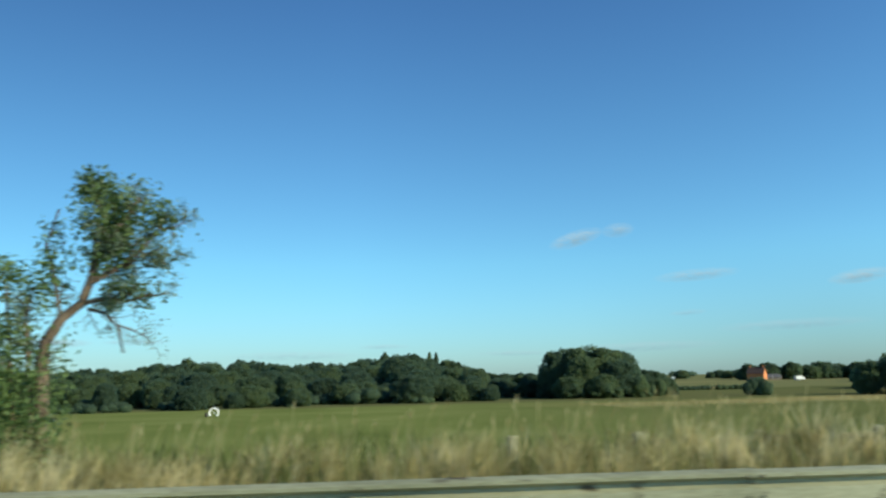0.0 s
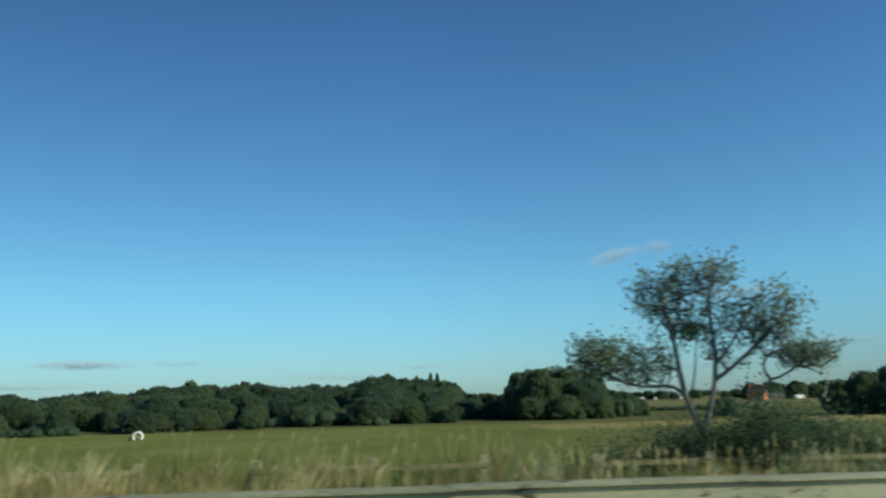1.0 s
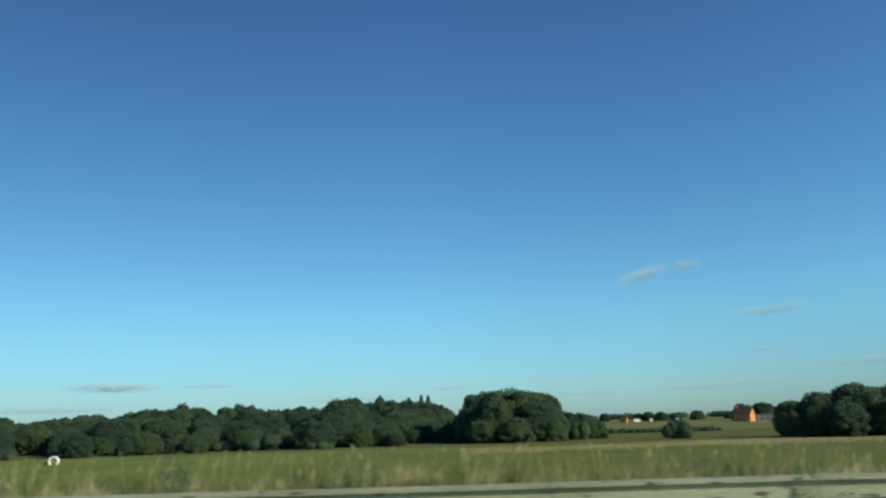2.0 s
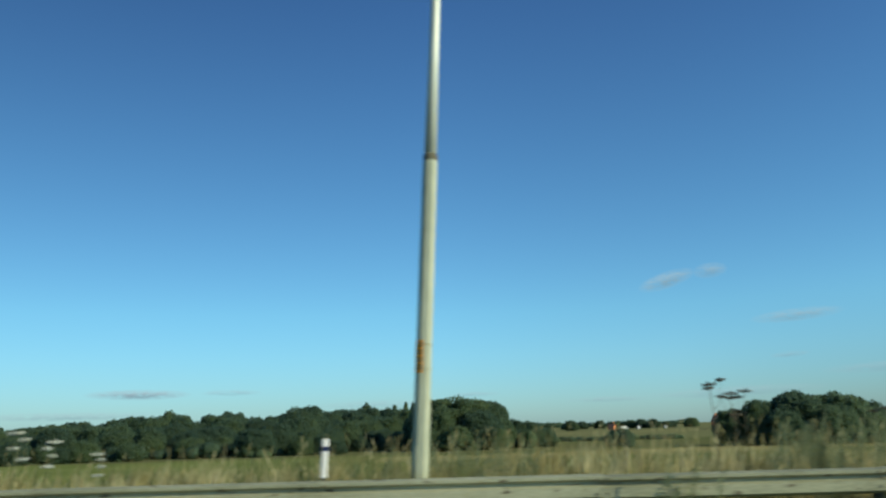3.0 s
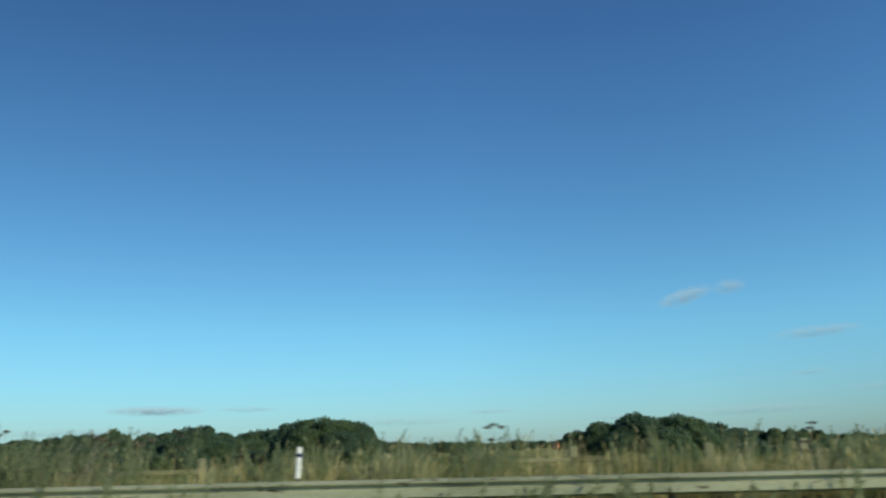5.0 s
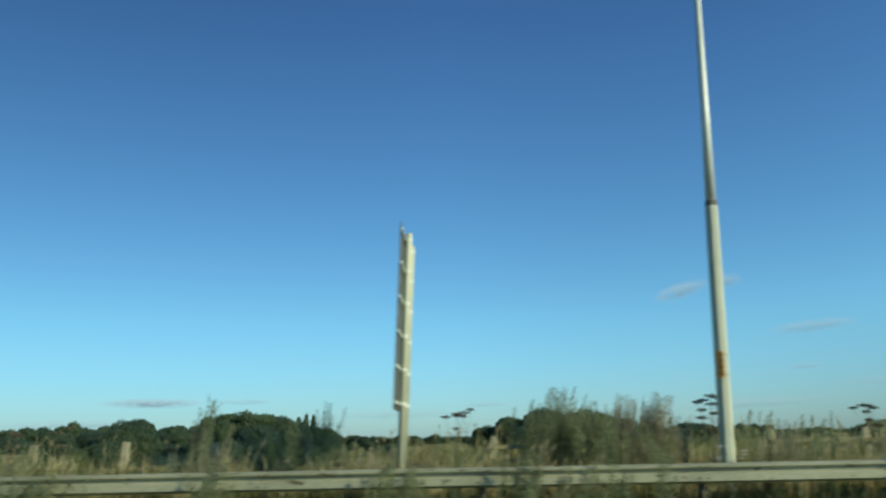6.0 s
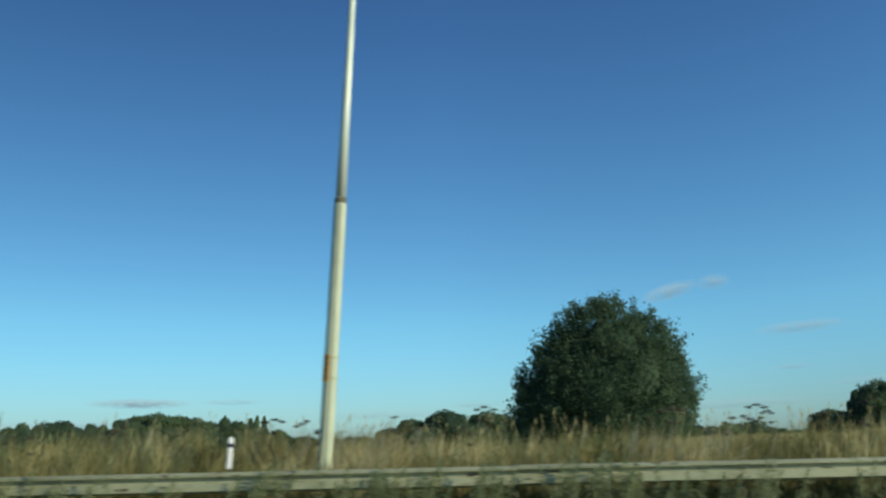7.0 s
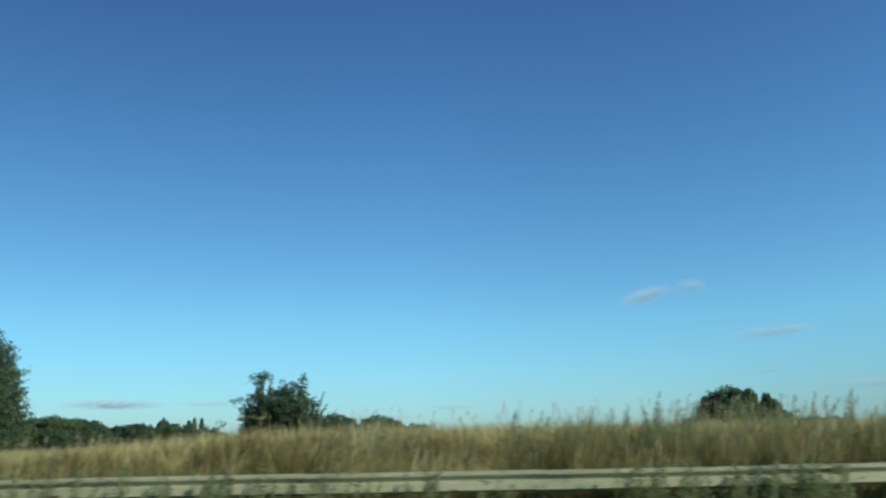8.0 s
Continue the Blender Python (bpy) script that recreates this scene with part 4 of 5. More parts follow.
house(221.2, 425, "brick_house", "red brick farmhouse with a sunlit gable and dark tiled roof", M_BRICK, M_ROOF, 8.6, 7.4, 4.0, 7.2, False, (-3.6, 3.5), radians(-42))
house(191.5, 560, "brick_cottage", "small red brick cottage across the fields", M_BRICK, M_ROOF, 4.2, 4, 2.4, 4.2, False, (1.3,), radians(-30))
house(240, 446, "dark_barn", "low dark timber barn behind the farmhouse", M_BARK, M_SLATE, 11, 6, 1.7, 3.4, False, (), radians(5))
house(304, 470, "barn", "dark roofed barn beside the farmhouse", M_BARK, M_ROOF, 11, 7, 2.4, 4.4, False, (), radians(15))


def van(x, y, turn, label, mat):
    z = float(ground_z(x, y)) - 0.02
    root = thing("van", label, "van", (x, y, z), group="vehicles by the farm")
    root.rotation_euler = (0, 0, turn)
    bm = bmesh.new()
    box(bm, -2.6, -0.95, 0.35, 1.3, 0.95, 2.3, 0.12)
    box(bm, 1.2, -0.93, 0.35, 2.5, 0.93, 1.35, 0.12)
    part("body", bm, mat, root)
    bm = bmesh.new()
    box(bm, 1.1, -0.85, 1.35, 1.7, 0.85, 2.05, 0.1)
    part("windscreen", bm, M_GLASS, root)
    for dx in (-1.7, 1.6):
        for dy in (-0.95, 0.75):
            bm = bmesh.new()
            lathe(bm, [(0, 0.33), (0.2, 0.33)], 14)
            w = part("wheel", bm, M_TYRE, root)
            w.matrix_basis = Matrix.Translation((dx, dy + 0.2, 0.33)) @ Matrix.Rotation(math.pi / 2, 4, "X")


van(234, 405, 0.1, "white van parked by the farmhouse", M_WHITE)
van(238, 411, 0.3, "white caravan-like van beside the farm track", M_WHITE)
van(200.4, 560, 0.05, "white van parked among the far cottages", M_WHITE)
van(209.8, 560, 1.45, "white van standing end on by the far cottages", M_WHITE)
van(229.5, 563, 1.3, "white van beside the far hedge", M_WHITE)


def hoop_shelter(x, y):
    """The small white arched shelter in the meadow."""
    root = thing("hoop_shelter", "white arched animal shelter, open at both ends, in the meadow", "animal shelter", (x, y, float(ground_z(x, y)) - 0.02))
    bm = bmesh.new()
    outer, inner = 1.10, 0.78
    prof = [(math.cos(a), math.sin(a)) for a in np.linspace(-0.75, math.pi + 0.75, 17)]
    rows = []
    for yy in (0.0, 0.8):
        rows.append(([bm.verts.new((outer * c, yy, outer * s_ + 0.85)) for c, s_ in prof], [bm.verts.new((inner * c, yy, inner * s_ + 0.85)) for c, s_ in prof]))
    for i in range(16):
        for (o0, i0), (o1, i1) in ((rows[0], rows[1]),):
            bm.faces.new((o0[i], o0[i + 1], o1[i + 1], o1[i]))
            bm.faces.new((i0[i], i1[i], i1[i + 1], i0[i + 1]))
            bm.faces.new((o0[i], i0[i], i0[i + 1], o0[i + 1]))
            bm.faces.new((o1[i], o1[i + 1], i1[i + 1], i1[i]))
    part("shell", bm, M_WHITE, root)
    bm = bmesh.new()
    box(bm, -0.95, 0.36, 0.80, 0.95, 0.44, 0.92, 0.01, Matrix.Translation((0, 0, 0.86)) @ Matrix.Rotation(radians(42), 4, "Y") @ Matrix.Translation((0, 0, -0.86)))
    part("brace", bm, M_WHITE, root)


hoop_shelter(-29.1, 180)


def water_barrel(x, y):
    """A dark ribbed barrel beside the shelter."""
    root = thing("water_barrel", "dark plastic water barrel standing beside the white shelter", "barrel", (x, y, float(ground_z(x, y)) - 0.02))
    bm = bmesh.new()
    lathe(bm, [(0.0, 0.25), (0.05, 0.28), (0.26, 0.30), (0.29, 0.315), (0.32, 0.30), (0.58, 0.30), (0.61, 0.315), (0.64, 0.30), (0.84, 0.28), (0.88, 0.25)], 20)
    part("drum", bm, M_BLACK, root, smooth=True)
    bm = bmesh.new()
    lathe(bm, [(0.875, 0.27), (0.915, 0.27), (0.92, 0.25)], 20)
    part("rim", bm, M_STEEL_DARK, root)


water_barrel(-30.65, 180.2)


# ---- trees on the verge ----
def reach_out(L, limbs, centre, radii, count, girth, sprig, bias):
    """Crooked twigs from the limbs into one rounded part of the crown, each forking at its end."""
    pts = [Vector(p) for path in limbs for p in path]
    for _ in range(count):
        d = L.rng.normal(0, 1, 3)
        d = d / np.linalg.norm(d) * L.rng.uniform(0, 1) ** 0.36
        goal = Vector([centre[i] + radii[i] * d[i] for i in range(3)])
        near = sorted((p for p in pts if p.z < goal.z + 0.05), key=lambda p: (p - goal).length)[:3]
        if not near:
            continue
        start = near[int(L.rng.integers(0, len(near)))]
        mid = start.lerp(goal, 0.5) + Vector(L.rng.normal(0, 0.10, 3)) - Vector((0, 0, 0.05))
        path = [start, start.lerp(mid, 0.5) + Vector(L.rng.normal(0, 0.025, 3)), mid, goal]
        L.limb(path, girth, girth * 0.45, 5)
        if girth > 0.015:   # a bough that later twigs may spring from
            limbs.append(path)
        L.grow(goal, (goal - mid) + Vector((0, 0, 0.1)), sprig * L.rng.uniform(0.7, 1.3), girth * 0.45, 1, bias)
        L.grow(mid, (goal - start) + Vector(L.rng.normal(0, 0.15, 3)), sprig, girth * 0.4, 0, bias)


def windswept_tree():
    """The hawthorn with forked stems, half bare, beyond the fence."""
    x, y = 30.13, 12.75
    z = float(ground_z(x, y)) - 0.05
    root = thing("windswept_tree", "half-bare windswept hawthorn with forked grey stems", "tree", (x, y, z))
    root.rotation_euler = (0, 0, -0.27)
    L = Limbs(41)
    L.limb([(0.02, 0, -0.1), (0.0, 0, 0.4), (-0.02, 0.0, 0.72), (-0.07, 0, 0.95)], 0.10, 0.075, 8)
    mains = [
        ([(-0.07, 0, 0.88), (-0.16, 0.02, 1.06), (-0.30, 0.03, 1.44), (-0.36, 0.05, 1.85), (-0.39, 0.05, 2.2), (-0.50, 0.05, 2.76), (-0.59, 0.05, 3.2)], 0.058),
        ([(-0.06, 0, 0.86), (0.02, -0.02, 0.98), (0.07, -0.03, 1.17), (0.18, -0.05, 1.58), (0.23, -0.06, 2.0), (0.20, -0.08, 2.45), (0.17, -0.1, 2.95), (0.33, -0.1, 3.45)], 0.055),
        ([(-0.28, 0.03, 1.40), (-0.46, 0, 1.54), (-0.64, -0.03, 1.57), (-0.90, -0.05, 1.56), (-1.12, -0.05, 1.59), (-1.55, 0, 1.80)], 0.034),
        ([(0.20, -0.05, 1.64), (0.42, -0.10, 1.80), (0.67, -0.18, 2.01), (0.88, -0.25, 2.22), (1.07, -0.30, 2.39), (1.25, -0.34, 2.60), (1.40, -0.36, 2.85)], 0.038),
        ([(0.22, -0.05, 1.90), (0.45, -0.08, 2.16), (0.62, -0.14, 2.45), (0.68, -0.18, 2.75)], 0.026),
        ([(0.80, 0.15, 0.1), (0.80, 0.15, 0.7), (0.85, 0.16, 1.25), (1.02, 0.18, 1.50), (1.08, 0.2, 1.64), (1.01, 0.18, 1.75), (0.99, 0.15, 1.88), (1.06, 0.12, 2.02), (1.25, 0.10, 2.10), (1.55, 0.06, 2.06)], 0.036),
        ([(1.06, 0.2, 1.62), (1.22, 0.16, 1.66), (1.38, 0.12, 1.75), (1.50, 0.1, 1.84), (1.88, 0.06, 1.82), (2.08, 0.05, 1.95)], 0.024),
        ([(-0.40, 0.05, 2.3), (-0.32, 0.02, 2.8), (-0.24, 0.0, 3.5)], 0.026),
        ([(-0.24, 0.03, 1.25), (-0.12, 0.06, 1.7), (-0.04, 0.08, 2.3)], 0.022),
    ]
    for path, r in mains:
        L.limb(path, r, r * 0.45, 7)
    limbs = [p for p, _ in mains]
    wind = (0.06, 0, 0.2)
    for centre, radii, count in (((-0.60, 0, 3.02), (0.50, 0.36, 0.46), 86), ((-0.22, 0, 3.36), (0.30, 0.28, 0.32), 30), ((0.34, -0.1, 3.36), (0.36, 0.28, 0.26), 44), ((0.14, -0.05, 2.9), (0.40, 0.3, 0.48), 44),
                                 ((1.15, -0.36, 2.72), (0.50, 0.30, 0.42), 64), ((0.66, -0.2, 2.52), (0.42, 0.28, 0.36), 38), ((1.10, -0.15, 2.25), (0.55, 0.28, 0.28), 40), ((1.64, 0.05, 2.02), (0.42, 0.28, 0.20), 50), ((0.35, -0.05, 2.1), (0.35, 0.25, 0.30), 22),
                                 ((-1.65, 0, 2.05), (0.45, 0.38, 0.28), 64), ((-1.05, 0, 2.0), (0.36, 0.3, 0.30), 34), ((-0.55, 0, 2.0), (0.28, 0.3, 0.30), 22), ((-0.10, 0, 2.5), (0.28, 0.28, 0.20), 22)):
        reach_out(L, limbs, centre, radii, count // 7 + 1, 0.019, 0.26, wind)
        reach_out(L, limbs, centre, radii, int(count * 0.62), 0.0095, 0.17, wind)
    L.wood("branch_work", M_BARK_PALE, root)
    D = Limbs(42)
    D.limb([(1.98, 0.05, 1.88), (1.99, 0.16, 1.84), (1.98, 0.25, 1.66), (1.94, 0.28, 1.46), (1.90, 0.29, 1.33), (1.96, 0.29, 1.26)], 0.006, 0.013, 6)
    D.wood("dead_shoot", M_DEADWOOD, root, "bleached bare shoot")
    L.leaves("leaves", M_LEAF_DRY, root, 1, 0.030, 0.05, "sparse dull green leaves")
    # leafier parts: the low boughs on both sides, a dark knot in the middle, the thicket round its foot
    rng = np.random.default_rng(4)
    lobes = [((-1.65, 0, 2.02), (0.66, 0.5, 0.42), 1500), ((-1.0, 0, 1.85), (0.45, 0.4, 0.4), 480), ((1.68, 0.05, 2.0), (0.52, 0.3, 0.24), 640), ((-0.16, 0, 2.45), (0.34, 0.3, 0.18), 460), ((1.2, -0.36, 2.8), (0.5, 0.3, 0.5), 110), ((-0.6, 0, 3.05), (0.6, 0.4, 0.6), 160)]
    pts = np.concatenate([np.array(c) + np.clip(rng.normal(0, 0.45, (n, 3)), -0.8, 0.8) * np.array(r) for c, r, n in lobes])
    v, q = leaf_quads(pts, rng.normal(size=pts.shape), 0.030, rng)
    tagged(part_mesh("low_leaves", raw_mesh("low_leaves", v, quads=q), M_LEAF_DRY, root), kind="stuff")
    lobes = [((-0.3, -0.1, 0.45), (0.7, 0.5, 0.55), 7000), ((0.35, -0.1, 0.45), (0.7, 0.5, 0.55), 5000), ((0.92, -0.1, 0.62), (0.6, 0.5, 0.72), 9000), ((1.65, 0.5, 0.50), (0.7, 0.4, 0.62), 7000), ((2.5, 0.7, 0.4), (0.9, 0.4, 0.5), 4500), ((-1.3, -0.1, 0.3), (0.9, 0.5, 0.45), 3500)]
    pts = np.concatenate([np.array(c) + rng.normal(0, 0.5, (n, 3)) * np.array(r) for c, r, n in lobes])
    pts = pts[pts[:, 2] > 0.05]
    v, q = leaf_quads(pts, rng.normal(size=pts.shape), 0.023, rng)
    tagged(part_mesh("thicket_leaves", raw_mesh("thicket_leaves", v, quads=q), M_LEAF, root, "dark leafy thicket round the foot"), kind="stuff")


windswept_tree()


def leaning_tree():
    """The taller tree whose warm brown trunk leans over."""
    x, y = -4.42, 13.2
    z = float(ground_z(x, y)) - 0.05
    root = thing("leaning_tree", "leaning tree with warm brown trunk and ragged green crown", "tree", (x, y, z))
    L, bare = Limbs(52), Limbs(53)
    mains = [   # path, girth, how many twigs, which way they bend
        ([(0.15, 0, -0.1), (0.22, 0, 0.64), (0.20, 0, 1.27), (0.19, 0, 1.67), (0.22, 0, 1.96), (0.41, 0, 2.29), (0.67, 0, 2.50), (0.79, 0, 2.87), (0.85, 0, 3.3)], 0.105, 3, (0.3, 0, 0.2)),
        ([(0.80, 0, 3.0), (0.88, 0.1, 3.4), (0.92, 0.1, 3.7), (0.78, 0.1, 4.0)], 0.06, 10, (0.2, 0, 0.2)),
        ([(0.85, 0, 3.2), (1.1, -0.1, 3.5), (1.32, -0.1, 3.8), (1.42, -0.1, 4.0)], 0.05, 10, (0.2, 0, 0.2)),
        ([(0.80, 0, 2.8), (1.23, 0, 3.05), (1.48, 0, 3.30), (1.70, 0, 3.60)], 0.04, 8, (0.3, 0, 0.2)),
        ([(1.23, 0, 2.99), (1.45, 0, 3.18), (1.78, 0, 3.17)], 0.022, 5, (0.4, 0, 0)),
        ([(0.67, 0, 2.49), (0.94, 0, 2.56), (1.27, 0, 2.52), (1.60, 0, 2.62)], 0.035, 9, (0.4, 0, 0.15)),
        ([(0.76, 0, 2.42), (1.0, 0, 2.36), (1.18, 0, 2.15), (1.26, 0, 1.80)], 0.028, 5, (0.2, 0, -0.4)),
        ([(1.18, 0, 2.19), (1.39, 0, 2.11), (1.60, 0, 2.0)], 0.016, 4, (0.3, 0, -0.3)),
        ([(0.40, 0, 2.29), (0.27, 0, 2.91), (0.15, 0, 3.33), (0.30, 0, 3.85)], 0.028, 7, (0.5, 0, 0.1)),
        ([(0.08, 0, 0.6), (0.06, 0, 1.27), (0.0, 0, 1.76), (-0.06, 0, 2.33), (0.02, 0, 2.75)], 0.035, 7, (0.1, 0, 0.3)),
        ([(-0.1, 0, 0.5), (-0.22, 0, 1.5), (-0.28, 0, 2.2), (-0.36, 0, 2.85)], 0.035, 8, (0.1, 0, 0.2)),
    ]
    for k, (path, r, twigs, bend) in enumerate(mains):
        tree = bare if k in (6, 7, 8) else L
        tree.limb(path, r, r * 0.5, 8)
        pts = [Vector(p) for p in path]
        lo = 6 if len(pts) > 7 else 1
        for _ in range(twigs):
            i = L.rng.integers(lo, len(pts))
            at = pts[i - 1].lerp(pts[i], L.rng.uniform(0, 1))
            way = (pts[i] - pts[i - 1]).normalized() * 0.6 + Vector(L.rng.normal(0, 0.5, 3)) + Vector(bend) * 0.5
            tree.grow(at, way, L.rng.uniform(0.20, 0.34), min(r, 0.05) * 0.4, 2, bend)
    L.wood("branch_work", M_BARK_WARM, root)
    bare.wood("bare_branch_work", M_BARK, root)
    bare.leaves("last_leaves", M_LEAF_DRY, root, 1, 0.018, 0.04)
    L.leaves("leaves", M_LEAF_DRY, root, 3, 0.028, 0.06, "dull green leaves")
    rng = np.random.default_rng(6)
    lobes = [((1.10, 0, 3.75), (0.62, 0.5, 0.56), 1500), ((0.75, 0, 4.2), (0.28, 0.2, 0.28), 420), ((1.0, 0, 3.15), (0.55, 0.3, 0.30), 500), ((1.75, 0, 3.75), (0.30, 0.2, 0.3), 260), ((1.35, 0, 2.65), (0.45, 0.3, 0.25), 260), ((0.22, 0, 3.2), (0.22, 0.2, 0.5), 240),
             ((0.2, 0, 2.7), (0.3, 0.3, 0.4), 350), ((-0.33, 0, 2.85), (0.35, 0.3, 0.35), 400), ((-0.3, 0, 2.1), (0.3, 0.3, 0.3), 300),
             ((-0.15, -0.1, 1.3), (0.75, 0.6, 0.95), 2600), ((-0.9, -0.2, 1.1), (0.9, 0.7, 1.2), 2600), ((0.1, -0.3, 0.5), (0.6, 0.5, 0.6), 1300)]
    pts = np.concatenate([np.array(c) + np.clip(rng.normal(0, 0.46, (n, 3)), -0.9, 0.9) * np.array(r) for c, r, n in lobes])
    pts = pts[pts[:, 2] > 0.05]
    v, q = leaf_quads(pts, rng.normal(size=pts.shape), 0.036, rng)
    tagged(part_mesh("dense_leaves", raw_mesh("dense_leaves", v, quads=q), M_LEAF_BRIGHT, root), kind="stuff")


leaning_tree()


def big_bush():
    """The dense rounded tree standing alone by the road, leafy to the ground."""
    x, y = 181.25, 27.8
    z = float(ground_z(x, y)) - 0.1
    root = thing("round_tree", "dense rounded dark green tree standing alone", "tree", (x, y, z))
    root.scale = (0.95, 0.95, 0.93)
    L = Limbs(61)
    for i in range(7):
        a = i * 0.9
        L.limb([(0.3 * math.cos(a), 0.3 * math.sin(a), -0.1), (0.7 * math.cos(a), 0.7 * math.sin(a), 2.2), (1.6 * math.cos(a), 1.4 * math.sin(a), 4.6)], 0.10, 0.03, 7)
    L.wood("stems", M_BARK, root)
    rng = np.random.default_rng(62)
    bodies = [((0.55, 0, 2.3), (2.95, 2.7, 3.8)), ((-0.3, 0, 2.0), (2.5, 2.5, 3.8)), ((-1.75, 0, 1.7), (1.6, 1.8, 2.8)), ((1.6, 0.1, 1.9), (2.0, 2.2, 3.2)), ((-2.75, 0, 0.9), (1.2, 1.2, 1.6))]
    part_mesh("crown", ragged_crown("crown", bodies, 95000, 0.048, 63, lumps=0.8, grain=1.7, depth=0.10, heart=0.82), M_LEAF, root)
    # upright leafy shoots along the outline
    S = Limbs(64)
    for i in range(420):
        c, r = bodies[int(rng.integers(0, len(bodies)))]
        a, e = rng.uniform(0, 6.28), rng.uniform(-0.15, 1.5)
        d = Vector((math.cos(a) * math.cos(e), math.sin(a) * math.cos(e), math.sin(e)))
        p = Vector((c[0] + r[0] * d.x, c[1] + r[1] * d.y, c[2] + r[2] * d.z))
        S.grow(p - d * 0.15, (d.x * 0.7, d.y * 0.3, 0.8), rng.uniform(0.45, 1.0), 0.014, 0, (0.05, 0, 0.30))
    S.wood("shoot_work", M_LEAF, root)
    S.leaves("shoot_leaves", M_LEAF, root, 20, 0.06, 0.10)


big_bush()


def spire(rng, base, way, length, count, girth):
    """Leaf places along one upright shoot, thick below and pointed above."""
    t = rng.beta(1.8, 1.35, count)
    way = np.array(Vector(way).normalized())
    bend = np.array([0.10, 0, 0]) * length
    at = np.array(base) + np.outer(t * length, way) + np.outer(t ** 2, bend)
    spread = (girth * (1.05 - t) + 0.006)[:, None]
    return at + rng.normal(0, 1, (count, 3)) * spread * np.array([1, 1, 0.6])


def spiky_bush(x, y, tall, wide, seed):
    z = float(ground_z(x, y)) - 0.05
    root = thing("spiky_bush", "dark shrub with upright spiky shoots on the verge", "bush", (x, y, z), group="shrubs on the verge")
    S = Limbs(seed)
    pts = []
    for i in range(44):
        a = S.rng.uniform(0, 6.28)
        k = S.rng.uniform(0.0, 1.0) ** 0.8
        foot = (math.cos(a) * 0.25 * k, math.sin(a) * 0.25 * k, 0)
        way = (math.cos(a) * k * wide * 1.35 / tall, math.sin(a) * k * wide / tall, 1.0)
        ln = tall * S.rng.uniform(0.52, 1.0) * (1.06 - 0.30 * k)
        tip = Vector(foot) + Vector(way).normalized() * ln
        S.limb([foot, (Vector(foot) + tip) / 2, tip + Vector((0.1 * ln, 0, 0))], 0.018, 0.004, 4)
        pts.append(spire(S.rng, foot, way, ln, 130, 0.10))
        for _ in range(5):    # side sprigs with leaf clusters
            u = S.rng.uniform(0.35, 0.9)
            at = Vector(foot).lerp(tip, u)
            out = Vector((S.rng.normal(0.1, 0.6), S.rng.normal(0, 0.4), 0.8)).normalized() * S.rng.uniform(0.15, 0.4)
            S.limb([at, at + out], 0.006, 0.002, 3)
            pts.append(np.array(at + out) + S.rng.normal(0, 0.055, (26, 3)))
    S.wood("stem_work", M_BARK, root)
    pts = np.concatenate(pts)
    v, q = leaf_quads(pts, S.rng.normal(size=pts.shape), 0.046, S.rng, 0.5)
    tagged(part_mesh("leaves", raw_mesh("leaves", v, quads=q), M_LEAF, root), kind="stuff")


spiky_bush(195.6, 19.6, 2.9, 0.75, 71)
spiky_bush(196.45, 19.5, 2.75, 0.70, 72)
spiky_bush(194.2, 19.5, 1.2, 0.8, 73)


# ---- verge grass and weeds ----
def grass_level(x):
    """Height of the dry grass along the verge."""
    x = np.asarray(x, dtype=float)
    return 0.94 - 0.30 * smooth01(26, 28.5, x) * (1 - smooth01(34, 37, x)) - 0.14 * smooth01(36, 46, x) + 0.22 * smooth01(66, 78, x) * (1 - smooth01(100, 108, x)) + 0.10 * np.sin(x * 0.31) * np.sin(x * 0.113 + 1) + 0.06 * smooth01(100, 118, x) + 0.16 * smooth01(99, 105, x) * (1 - smooth01(126, 140, x)) + 0.20 * smooth01(164, 168, x) * (1 - smooth01(183, 187, x)) + 0.22 * smooth01(195, 198, x) + 0.22 * smooth01(199, 205, x) + 0.12 * smooth01(138, 150, x) - 0.30 * smooth01(184, 188, x) * (1 - smooth01(191, 195, x))


def blade_mesh(name, x, y, h, width, bend, rng, wind=0.25):
    n = len(x)
    z = ground_z(x, y) - 0.02
    a = rng.uniform(0, 6.283, n)
    lean = rng.normal(0, bend, (n, 2)) + np.array([wind * bend, 0])
    base = np.stack([x, y, z], axis=1)
    side = np.stack([np.cos(a), np.sin(a) * 0.6, np.zeros(n)], axis=1) * (width * rng.uniform(0.6, 1.3, n))[:, None]
    mid = base + np.stack([lean[:, 0] * h * 0.35, lean[:, 1] * h * 0.35, h * 0.55], axis=1)
    tip = base + np.stack([lean[:, 0] * h, lean[:, 1] * h, h * (1 - 0.3 * np.abs(lean).sum(axis=1))], axis=1)
    v = np.stack([base - side * 0.7, base + side * 0.7, mid + side, mid - side, tip], axis=1).reshape(-1, 3)
    i = np.arange(n)[:, None] * 5
    return raw_mesh(name, v, tris=i + np.array([[3, 2, 4]]), quads=i + np.array([[0, 1, 2, 3]]))


